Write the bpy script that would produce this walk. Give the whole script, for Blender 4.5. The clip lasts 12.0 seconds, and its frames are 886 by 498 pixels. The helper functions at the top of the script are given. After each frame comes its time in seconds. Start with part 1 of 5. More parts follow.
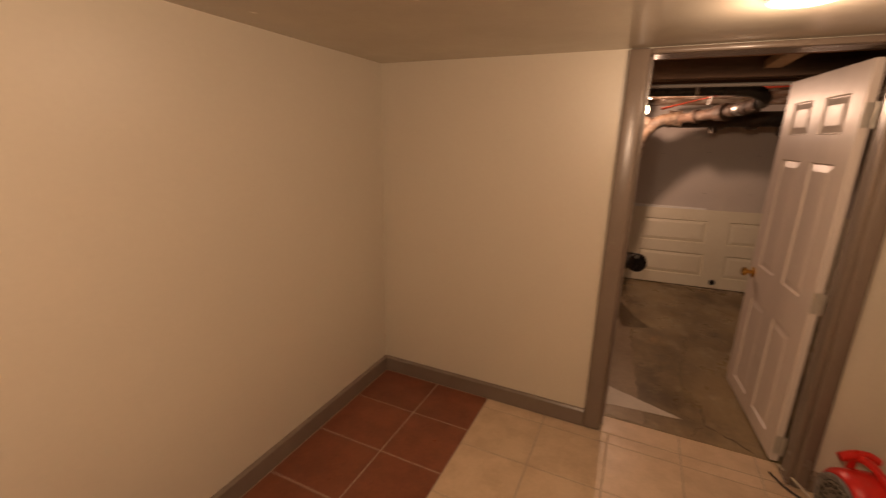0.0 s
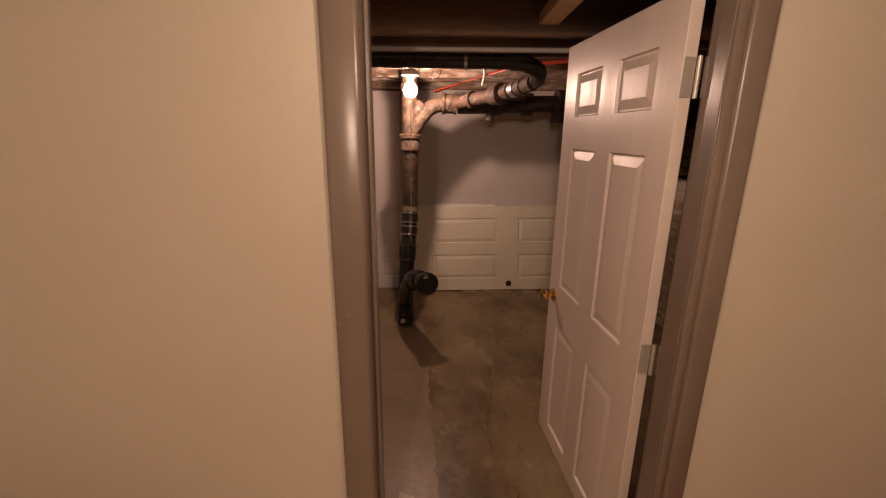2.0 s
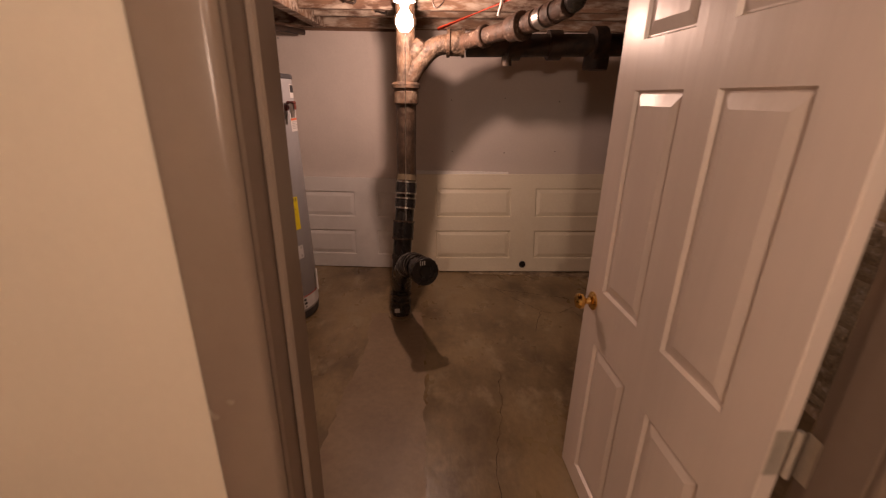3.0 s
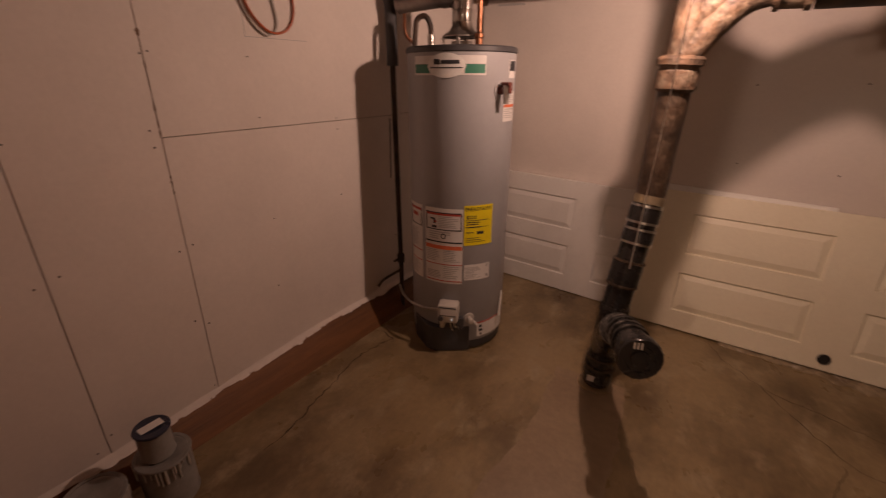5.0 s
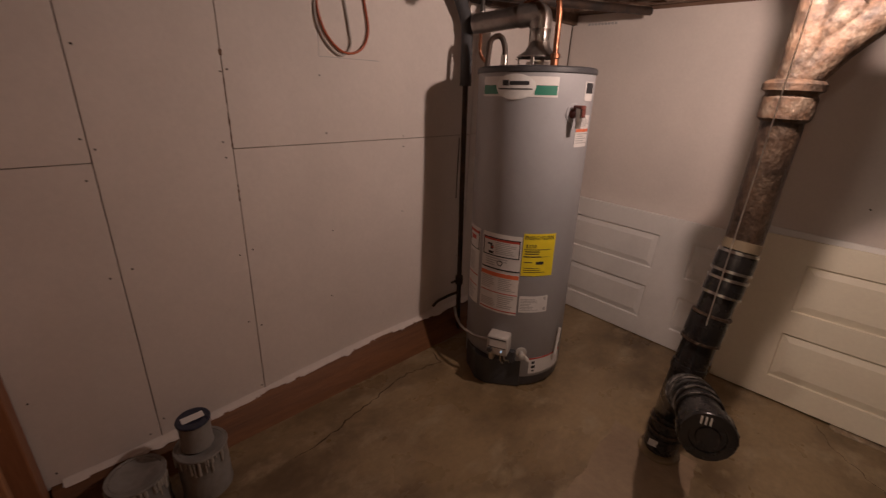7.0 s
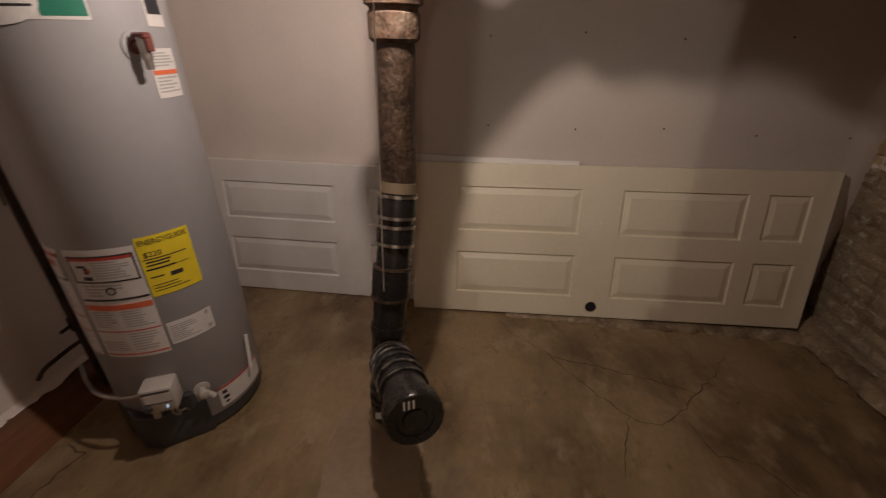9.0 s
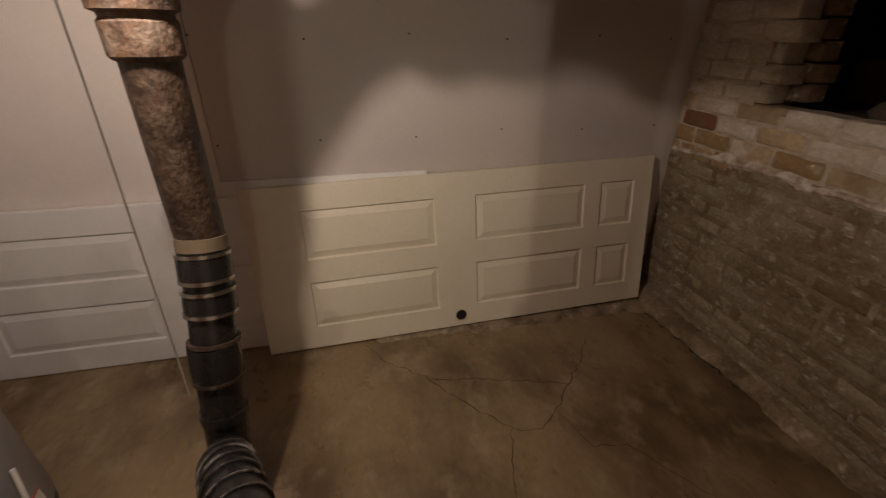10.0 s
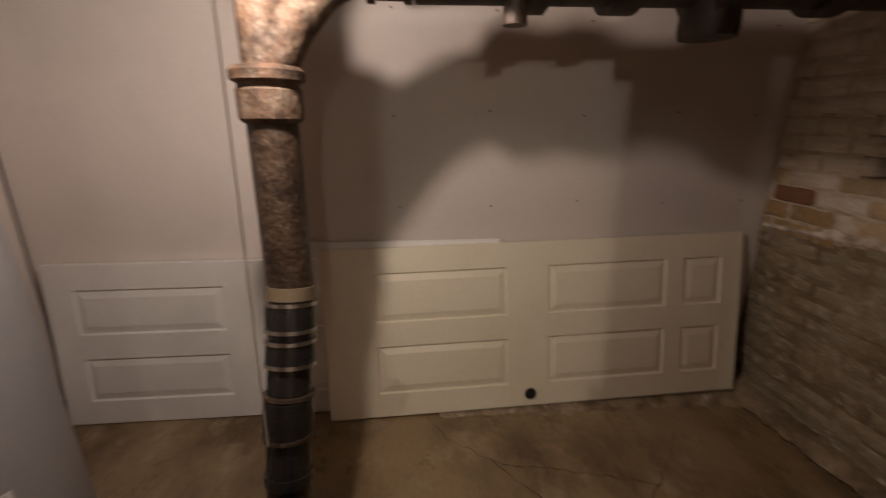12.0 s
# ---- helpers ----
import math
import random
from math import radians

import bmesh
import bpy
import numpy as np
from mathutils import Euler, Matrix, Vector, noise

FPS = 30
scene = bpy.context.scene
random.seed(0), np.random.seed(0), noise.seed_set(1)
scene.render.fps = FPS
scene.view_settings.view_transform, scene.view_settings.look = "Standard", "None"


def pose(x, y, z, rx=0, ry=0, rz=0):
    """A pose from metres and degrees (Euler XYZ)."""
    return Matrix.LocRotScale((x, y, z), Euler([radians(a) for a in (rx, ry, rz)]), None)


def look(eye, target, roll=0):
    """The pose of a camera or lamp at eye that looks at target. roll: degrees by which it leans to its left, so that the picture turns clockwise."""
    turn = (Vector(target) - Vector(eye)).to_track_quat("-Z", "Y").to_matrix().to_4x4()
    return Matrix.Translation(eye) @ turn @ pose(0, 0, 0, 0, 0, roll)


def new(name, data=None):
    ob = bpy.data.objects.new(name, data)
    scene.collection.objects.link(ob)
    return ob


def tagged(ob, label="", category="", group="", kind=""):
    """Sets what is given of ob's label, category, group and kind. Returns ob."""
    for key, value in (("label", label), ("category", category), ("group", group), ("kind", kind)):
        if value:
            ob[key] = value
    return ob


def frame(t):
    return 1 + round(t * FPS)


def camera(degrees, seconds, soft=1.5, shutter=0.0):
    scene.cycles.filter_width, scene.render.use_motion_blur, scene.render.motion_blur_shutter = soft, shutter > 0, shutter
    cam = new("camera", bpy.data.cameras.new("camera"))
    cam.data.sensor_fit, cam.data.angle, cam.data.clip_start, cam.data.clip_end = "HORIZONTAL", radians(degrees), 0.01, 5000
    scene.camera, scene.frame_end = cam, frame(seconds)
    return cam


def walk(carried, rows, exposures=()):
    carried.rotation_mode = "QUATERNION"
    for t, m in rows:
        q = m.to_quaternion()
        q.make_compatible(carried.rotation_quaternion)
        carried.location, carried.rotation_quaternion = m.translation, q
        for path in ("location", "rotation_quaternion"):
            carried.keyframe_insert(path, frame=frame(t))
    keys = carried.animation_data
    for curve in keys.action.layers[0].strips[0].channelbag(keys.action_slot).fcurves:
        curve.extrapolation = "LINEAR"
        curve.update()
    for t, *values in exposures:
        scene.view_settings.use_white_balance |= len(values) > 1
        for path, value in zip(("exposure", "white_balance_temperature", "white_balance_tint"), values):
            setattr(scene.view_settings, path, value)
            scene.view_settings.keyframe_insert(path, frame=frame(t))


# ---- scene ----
cam = camera(93.1, 12.0, soft=1.2, shutter=0.3)
PATH = [
    (0, (0.362, -0.565, 1.512), (-0.451, 1.187, 0.992), 1.3),
    (0.5, (0.429, -0.31, 1.464), (0.081, 1.599, 0.979), 1.2),
    (1, (0.511, -0.01, 1.477), (0.212, 1.905, 0.981), 0.9),
    (1.5, (0.526, 0.261, 1.447), (0.299, 2.154, 0.843), 0.9),
    (2, (0.512, 0.562, 1.482), (0.519, 2.491, 0.955), 0.7),
    (2.5, (0.529, 0.792, 1.426), (0.608, 2.699, 0.829), 0.8),
    (2.7, (0.552, 0.919, 1.408), (0.589, 2.81, 0.758), 1.0),
    (4.3, (0.523, 1.704, 1.397), (0.119, 3.522, 0.668), 1.4),
    (4.5, (0.526, 1.728, 1.4), (-0.029, 3.493, 0.642), 1.8),
    (5, (0.503, 1.834, 1.408), (-0.512, 3.369, 0.623), 1.8),
    (5.5, (0.502, 1.886, 1.438), (-0.824, 3.203, 0.726), 1.9),
    (6, (0.521, 1.911, 1.474), (-0.931, 3.165, 0.911), 1.9),
    (6.5, (0.535, 1.925, 1.45), (-0.93, 3.143, 0.839), 1.9),
    (6.7, (0.554, 1.941, 1.438), (-0.876, 3.169, 0.769), 2.0),
    (8.3, (0.485, 2.286, 1.354), (-0.099, 3.994, 0.492), 2.4),
    (8.5, (0.491, 2.326, 1.354), (0.056, 4.08, 0.497), 2.2),
    (9, (0.557, 2.461, 1.37), (0.38, 4.239, 0.472), 1.3),
    (9.5, (0.603, 2.613, 1.411), (0.725, 4.382, 0.486), 1.2),
    (10, (0.673, 2.692, 1.42), (1.065, 4.421, 0.494), 0.5),
    (10.5, (0.665, 2.695, 1.36), (1.369, 4.356, 0.497), -0.3),
    (11, (0.657, 2.702, 1.399), (1.588, 4.277, 0.59), -0.0),
    (11.5, (0.595, 2.742, 1.37), (1.409, 4.408, 0.619), -0.1),
    (12, (0.586, 2.711, 1.359), (0.754, 4.618, 0.78), 0.1),
]
TONE = [(0.0, -0.50, 7900, 17), (1.0, -0.44, 7450, 18), (2.7, -0.37, 6950, 21), (4.5, -0.19, 7300, 24), (6.7, -0.27, 6100, 11), (8.3, -0.20, 5500, 0), (9.5, -0.09, 5550, -2), (11.0, 0.07, 5600, -5), (12.0, -0.05, 5500, -3)]
walk(cam, [(t, look(eye, target, roll)) for t, eye, target, roll in PATH], TONE)

# ---- light ----
world = bpy.data.worlds.new("world")
scene.world = world
world.use_nodes = True
world.node_tree.nodes["Background"].inputs[0].default_value = (0.6, 0.7, 1.0, 1)
world.node_tree.nodes["Background"].inputs[1].default_value = 0.002
BULB = (0.295, 3.50, 1.785)
DISC = (0.69, 0.96)
REAR = (0.23, -0.70)
CEIL = 1.893


def lamp(name, kind, place, watts, colour, size, turn=(0, 0, 0)):
    d = bpy.data.lights.new(name, kind)
    d.energy, d.color = watts, colour
    if kind == "AREA":
        d.shape, d.size = "DISK", size
    else:
        d.shadow_soft_size = size
    o = new(name, d)
    o.location = place
    o.rotation_euler = [radians(a) for a in turn]
    return o


lamp("bulb_light", "POINT", BULB, 34.0, (1.0, 0.68, 0.54), 0.020)
lamp("disc_light", "POINT", (DISC[0], DISC[1], CEIL - 0.06), 14.0, (1.0, 0.76, 0.58), 0.045)
lamp("disc_light_rear", "POINT", (REAR[0], REAR[1], CEIL - 0.06), 66.0, (1.0, 0.76, 0.58), 0.045)


# ---- materials ----
def mat(name, base, rough=0.6, second=None, mix=(0.4, 0.65), scale=6.0, fine=0.06, fscale=60.0, bump=0.1, bscale=80.0,
        metal=0.0, spec=0.5, stretch=(1, 1, 1), third=None, tscale=2.0, tmix=(0.55, 0.7), vary=0.0, rvar=0.08, coat=0.0):
    m = bpy.data.materials.new(name)
    m.use_nodes = True
    t = m.node_tree
    b = t.nodes["Principled BSDF"]
    L = t.links.new

    def node(kind, **inputs):
        n = t.nodes.new(kind)
        for k, v in inputs.items():
            n.inputs[k.replace("_", " ")].default_value = v
        return n

    co = node("ShaderNodeNewGeometry")
    mp = node("ShaderNodeMapping")
    mp.inputs["Scale"].default_value = stretch
    L(co.outputs["Position"], mp.inputs["Vector"])

    def noise_fac(s, detail, lo, hi):
        n = node("ShaderNodeTexNoise", Scale=s, Detail=detail, Roughness=0.6)
        L(mp.outputs[0], n.inputs["Vector"])
        r = node("ShaderNodeMapRange")
        r.inputs["From Min"].default_value, r.inputs["From Max"].default_value = lo, hi
        L(n.outputs["Fac"], r.inputs["Value"])
        return r.outputs["Result"]

    def blend(fac, a, c):
        x = t.nodes.new("ShaderNodeMix")
        x.data_type = "RGBA"
        L(fac, x.inputs["Factor"])
        if isinstance(a, tuple):
            x.inputs["A"].default_value = (*a, 1)
        else:
            L(a, x.inputs["A"])
        x.inputs["B"].default_value = (*c, 1)
        return x.outputs["Result"]

    second = second or tuple(v * 0.88 for v in base)
    col = blend(noise_fac(scale, 6, *mix), base, second)
    if third:
        col = blend(noise_fac(tscale, 5, *tmix), col, third)
    hs = node("ShaderNodeHueSaturation")
    f = noise_fac(fscale, 3, 0.25, 0.75)
    mr = node("ShaderNodeMapRange")
    mr.inputs["To Min"].default_value, mr.inputs["To Max"].default_value = 1 - fine, 1 + fine
    L(f, mr.inputs["Value"])
    if vary:
        oi = node("ShaderNodeObjectInfo")
        v2 = node("ShaderNodeMapRange")
        v2.inputs["To Min"].default_value, v2.inputs["To Max"].default_value = 1 - vary, 1 + vary
        L(oi.outputs["Random"], v2.inputs["Value"])
        mu = node("ShaderNodeMath")
        mu.operation = "MULTIPLY"
        L(mr.outputs["Result"], mu.inputs[0])
        L(v2.outputs["Result"], mu.inputs[1])
        L(mu.outputs[0], hs.inputs["Value"])
    else:
        L(mr.outputs["Result"], hs.inputs["Value"])
    L(col, hs.inputs["Color"])
    L(hs.outputs["Color"], b.inputs["Base Color"])
    rr = node("ShaderNodeMapRange")
    rr.inputs["To Min"].default_value, rr.inputs["To Max"].default_value = max(0.02, rough - rvar), min(1, rough + rvar)
    L(noise_fac(scale * 1.7, 4, 0.3, 0.7), rr.inputs["Value"])
    L(rr.outputs["Result"], b.inputs["Roughness"])
    b.inputs["Metallic"].default_value = metal
    b.inputs["Specular IOR Level"].default_value = spec
    b.inputs["Coat Weight"].default_value = coat
    if bump:
        n = node("ShaderNodeTexNoise", Scale=bscale, Detail=5.0)
        L(mp.outputs[0], n.inputs["Vector"])
        bp = node("ShaderNodeBump", Strength=bump, Distance=0.01)
        L(n.outputs["Fac"], bp.inputs["Height"])
        L(bp.outputs[0], b.inputs["Normal"])
    return m


def glow(name, colour, strength):
    m = bpy.data.materials.new(name)
    m.use_nodes = True
    b = m.node_tree.nodes["Principled BSDF"]
    b.inputs["Base Color"].default_value = (*colour, 1)
    b.inputs["Emission Color"].default_value = (*colour, 1)
    b.inputs["Emission Strength"].default_value = strength
    return m


M_cream = mat("cream_wall_paint", (0.60, 0.54, 0.44), 0.34, fine=0.02, bump=0.05, bscale=140, scale=1.5, second=(0.592, 0.532, 0.433), rvar=0.03)
M_ceil = mat("ceiling_gloss_paint", (0.56, 0.50, 0.41), 0.2, fine=0.02, bump=0.02, bscale=30, scale=1.5)
M_trim = mat("taupe_trim_paint", (0.20, 0.152, 0.119), 0.26, fine=0.02, bump=0.015, bscale=40, scale=2, rvar=0.02)
M_doorw = mat("white_door_paint", (0.72, 0.62, 0.55), 0.36, fine=0.015, bump=0.07, bscale=45, stretch=(1, 1, 0.08), scale=3)
M_slabc = mat("cream_door_paint", (0.76, 0.70, 0.555), 0.42, fine=0.03, bump=0.08, bscale=50, scale=3, second=(0.72, 0.655, 0.51))
M_slabw = mat("white_slab_paint", (0.80, 0.785, 0.76), 0.42, fine=0.02, bump=0.05, bscale=60, scale=3)
M_dry = mat("drywall_face", (0.77, 0.70, 0.65), 0.75, fine=0.03, bump=0.04, bscale=200, scale=1.3, second=(0.68, 0.62, 0.575))
M_drygrey = mat("grey_drywall_face", (0.606, 0.542, 0.488), 0.75, fine=0.03, bump=0.04, bscale=200, scale=1.3, second=(0.56, 0.51, 0.48))
M_seam = mat("dark_seam", (0.06, 0.045, 0.035), 0.9, bump=0)
M_conc = mat("basement_concrete", (0.262, 0.188, 0.100), 0.36, second=(0.118, 0.079, 0.040), scale=1.9, mix=(0.42, 0.64), stretch=(1.25, 0.8, 1), fine=0.14, fscale=34,
             bump=0.16, bscale=26, third=(0.315, 0.245, 0.150), tscale=5.5, tmix=(0.54, 0.72), rvar=0.18)
M_terra = mat("terracotta_tile", (0.21, 0.068, 0.034), 0.35, second=(0.15, 0.046, 0.024), scale=5, fine=0.12, vary=0.12, bump=0.12, bscale=30)
M_beige = mat("beige_tile", (0.60, 0.45, 0.31), 0.38, second=(0.50, 0.365, 0.245), scale=7, fine=0.05, vary=0.05, bump=0.06, bscale=30)
M_grout = mat("tile_grout", (0.42, 0.34, 0.26), 0.9, fine=0.1, bump=0.2)
M_joist = mat("old_joist_wood", (0.19, 0.115, 0.075), 0.8, second=(0.075, 0.043, 0.028), scale=3, stretch=(0.25, 2, 2), fine=0.2, fscale=30, bump=0.4, bscale=25)
M_joistw = mat("whitewashed_joist", (0.27, 0.165, 0.105), 0.8, second=(0.11, 0.06, 0.038), scale=4, mix=(0.42, 0.6), third=(0.50, 0.42, 0.34), tscale=13, tmix=(0.46, 0.62), stretch=(0.45, 1.5, 1.5), fine=0.15, bump=0.4, bscale=25)
M_newwood = mat("stained_framing_wood", (0.25, 0.105, 0.046), 0.6, second=(0.20, 0.08, 0.035), scale=3, stretch=(4, 4, 0.3), fine=0.12, bump=0.15, bscale=30)
M_plate = mat("stained_base_plank", (0.205, 0.085, 0.029), 0.58, second=(0.095, 0.041, 0.017), scale=3, stretch=(4, 0.3, 4), fine=0.12, bump=0.15, bscale=30)
M_iron = mat("rusty_cast_iron", (0.082, 0.052, 0.033), 0.45, second=(0.032, 0.021, 0.015), scale=14, mix=(0.4, 0.62), third=(0.125, 0.09, 0.062), tscale=26, tmix=(0.52, 0.74),
             fine=0.34, fscale=110, bump=0.6, bscale=80, metal=0.1, stretch=(1, 1, 0.7))
M_ironl = mat("scaled_cast_iron", (0.125, 0.075, 0.045), 0.65, second=(0.045, 0.028, 0.018), scale=18, mix=(0.42, 0.60), third=(0.20, 0.155, 0.112), tscale=26, tmix=(0.50, 0.72),
              fine=0.32, fscale=110, bump=0.7, bscale=60, stretch=(1, 1, 0.85))
M_abs = mat("black_drain_plastic", (0.016, 0.015, 0.015), 0.27, second=(0.024, 0.021, 0.019), third=(0.07, 0.053, 0.04), tscale=14, tmix=(0.62, 0.75), bump=0.08, rvar=0.12)
M_steel = mat("steel_band", (0.55, 0.53, 0.50), 0.3, metal=1.0, bump=0.05)
M_brass = mat("polished_brass", (0.80, 0.50, 0.16), 0.14, metal=1.0, bump=0.0, rvar=0.03)
M_nickel = mat("satin_nickel", (0.62, 0.57, 0.50), 0.42, metal=0.55, bump=0.03)
M_black = mat("dark_void", (0.012, 0.01, 0.009), 0.9, bump=0)
M_tank = mat("grey_tank_enamel", (0.36, 0.36, 0.375), 0.42, fine=0.02, bump=0.02, bscale=10, scale=2)
M_tankd = mat("dark_tank_cap", (0.055, 0.055, 0.06), 0.45, bump=0.05)
M_brick = mat("buff_brick", (0.46, 0.355, 0.215), 0.85, second=(0.33, 0.235, 0.14), scale=9, third=(0.55, 0.48, 0.39), tscale=5, tmix=(0.5, 0.62), fine=0.16, fscale=45,
              vary=0.16, bump=0.6, bscale=35)
M_white = mat("white_plastic", (0.8, 0.78, 0.74), 0.4, bump=0.02)


# ---- mesh helpers ----
def bm_box(x0, y0, z0, x1, y1, z1, bevel=0.0, seg=1):
    bm = bmesh.new()
    bmesh.ops.create_cube(bm, size=1, matrix=Matrix.Translation(((x0 + x1) / 2, (y0 + y1) / 2, (z0 + z1) / 2)) @ Matrix.Diagonal((x1 - x0, y1 - y0, z1 - z0, 1)))
    if bevel:
        bmesh.ops.bevel(bm, geom=bm.edges[:], offset=bevel, segments=seg, profile=0.5, affect="EDGES")
    return bm


def joined(*bms):
    out = bmesh.new()
    for b in bms:
        me = bpy.data.meshes.new("tmp")
        b.to_mesh(me)
        b.free()
        out.from_mesh(me)
        bpy.data.meshes.remove(me)
    return out


def bm_lathe(profile, seg=32, m=None):
    """A turned shape: (radius, height) pairs about z."""
    bm = bmesh.new()
    rings = []
    for r, z in profile:
        if r < 1e-6:
            rings.append([bm.verts.new((0, 0, z))])
        else:
            rings.append([bm.verts.new((r * math.cos(2 * math.pi * i / seg), r * math.sin(2 * math.pi * i / seg), z)) for i in range(seg)])
    for a, b in zip(rings, rings[1:]):
        for i in range(seg):
            j = (i + 1) % seg
            q = [a[i % len(a)], a[j % len(a)], b[j % len(b)], b[i % len(b)]]
            q = list(dict.fromkeys(q))
            if len(q) > 2:
                bm.faces.new(q)
    if m:
        bmesh.ops.transform(bm, matrix=m, verts=bm.verts)
    bmesh.ops.recalc_face_normals(bm, faces=bm.faces)
    return bm


def rounded(points, radius=0.05, n=6):
    """A polyline with its corners rounded."""
    pts = [Vector(p) for p in points]
    out = [pts[0]]
    for a, b, c in zip(pts, pts[1:], pts[2:]):
        r = min(radius, (a - b).length * 0.49, (c - b).length * 0.49)
        p, q = b + (a - b).normalized() * r, b + (c - b).normalized() * r
        out += [p * (1 - k / n) ** 2 + b * 2 * (k / n) * (1 - k / n) + q * (k / n) ** 2 for k in range(n + 1)]
    return out + [pts[-1]]


def bm_tube(points, radius, seg=12, ripple=0.0):
    bm = bmesh.new()
    pts = [Vector(p) for p in points]
    up, prev = Vector((0.13, 0.21, 0.97)), None
    for i, p in enumerate(pts):
        d = (pts[min(i + 1, len(pts) - 1)] - pts[max(i - 1, 0)]).normalized()
        side = d.cross(up)
        if side.length < 0.1:
            side = d.cross(Vector((1, 0.1, 0)))
        side.normalize()
        if prev and side.dot(prev[0]) < 0:
            side = -side
        u2 = side.cross(d)
        r = radius * (1 + (ripple if i % 2 else 0))
        ring = [bm.verts.new(p + (side * math.cos(2 * math.pi * k / seg) + u2 * math.sin(2 * math.pi * k / seg)) * r) for k in range(seg)]
        if prev:
            old = prev[1]
            s = min(range(seg), key=lambda q: sum((old[k].co - ring[(k + q) % seg].co).length_squared for k in range(0, seg, 3)))
            ring = [ring[(k + s) % seg] for k in range(seg)]
            for k in range(seg):
                bm.faces.new((old[k], old[(k + 1) % seg], ring[(k + 1) % seg], ring[k]))
        else:
            bm.faces.new(ring[::-1])
        prev = (side, ring)
    bm.faces.new(prev[1])
    bmesh.ops.recalc_face_normals(bm, faces=bm.faces)
    return bm


def mesh_ob(name, bm, material, smooth=None):
    me = bpy.data.meshes.new(name)
    bmesh.ops.recalc_face_normals(bm, faces=bm.faces)
    bm.to_mesh(me)
    bm.free()
    me.materials.append(material)
    if smooth is not None:
        me.set_sharp_from_angle(angle=radians(smooth))
        me.polygons.foreach_set("use_smooth", [True] * len(me.polygons))
    return new(name, me)


def part(name, bm, material, parent, label="", smooth=35):
    o = mesh_ob(name, bm, material, smooth)
    o.parent = parent
    return tagged(o, label) if label else o


def thing(name, m, label, category, group="", kind=""):
    o = new(name)
    o.matrix_basis = m
    return tagged(o, label, category, group, kind)


def setting(name, bm, material, label, category, smooth=None):
    return tagged(mesh_ob(name, bm, material, smooth), label, category, kind="structure")


# ---- the finished room ----
YP, YB, XL, XR, YBACK = 1.565, 1.68, -1.06, 2.345, 4.60
HEAD = 1.865
JL, JR = 0.33, 1.163
setting("wall_left", bm_box(-1.16, -2.7, 0, -1.03, 1.565, CEIL + 0.1), M_cream, "cream semi-gloss painted wall above taupe baseboard", "wall")
setting("wall_rear", bm_box(-1.03, -2.8, 0, 3.0, -2.7, CEIL + 0.1), M_cream, "plain cream painted wall closing the room", "wall")
setting("wall_right", bm_box(3.0, -2.8, 0, 3.1, 1.565, CEIL + 0.1), M_cream, "plain cream painted wall at the side", "wall")
setting("wall_partition", joined(bm_box(-1.16, YP, 0, JL - 0.02, YB - 0.03, CEIL + 0.1), bm_box(JR + 0.02, YP, 0, 3.1, YB - 0.03, CEIL + 0.1),
        bm_box(JL - 0.02, YP, HEAD + 0.02, JR + 0.02, YB - 0.03, CEIL + 0.1)), M_cream, "cream painted partition wall pierced by a doorway", "wall")
setting("ceiling_room", bm_box(-1.16, -2.8, CEIL, 3.1, YP, CEIL + 0.06), M_ceil, "low glossy cream painted ceiling", "ceiling")


def baseboard(name, a, b, h=0.098, th=0.016):
    a, b = Vector(a), Vector(b)
    d = (b - a).normalized()
    n = Vector((-d.y, d.x, 0))
    bm = bmesh.new()
    prof = ((0, 0), (th, 0), (th, h - 0.012), (th * 0.55, h - 0.003), (0, h))
    r = [[bm.verts.new(p + n * u + Vector((0, 0, w))) for u, w in prof] for p in (a, b)]
    for k in range(5):
        bm.faces.new((r[0][k], r[0][(k + 1) % 5], r[1][(k + 1) % 5], r[1][k]))
    bm.faces.new(r[0]), bm.faces.new(r[1][::-1])
    return setting(name, bm, M_trim, "taupe painted wooden baseboard along the wall", "baseboard", 30)


baseboard("baseboard_left", (-1.03, 1.565, 0), (-1.03, -2.7, 0))
baseboard("baseboard_partition_left", (0.243, YP, 0), (-1.014, YP, 0))
baseboard("baseboard_partition_right", (3.0, YP, 0), (1.222, YP, 0))
# the door frame: casings with rounded arrises, jambs with a stop
door_frame = thing("door_frame", pose(0, 0, 0), "taupe glossy painted wooden door frame round the open doorway", "door frame", kind="structure")
part("casing", bm_box(0.243, YP - 0.022, 0, JL, YP + 0.001, CEIL - 0.002, 0.012, 3), M_trim, door_frame)
part("casing", joined(bm_box(1.163, YP - 0.022, 0, 1.222, YP + 0.001, CEIL - 0.002, 0.010, 3), bm_box(1.139, YP - 0.012, 0, 1.164, YP + 0.001, CEIL - 0.004, 0.005, 2)), M_trim, door_frame)
part("head_casing", bm_box(JL, YP - 0.018, HEAD, JR, YP + 0.001, CEIL - 0.003, 0.008, 2), M_trim, door_frame)
part("jamb", joined(bm_box(JL - 0.02, YP + 0.001, 0, JL, YB + 0.01, HEAD, 0.003), bm_box(JL, YP + 0.04, 0, JL + 0.012, YP + 0.075, HEAD, 0.003)), M_trim, door_frame)
part("jamb", joined(bm_box(JR, YP + 0.001, 0, JR + 0.02, YB + 0.01, HEAD, 0.003), bm_box(JR - 0.022, YP + 0.002, 0, JR, YP + 0.082, HEAD, 0.004)), M_trim, door_frame)
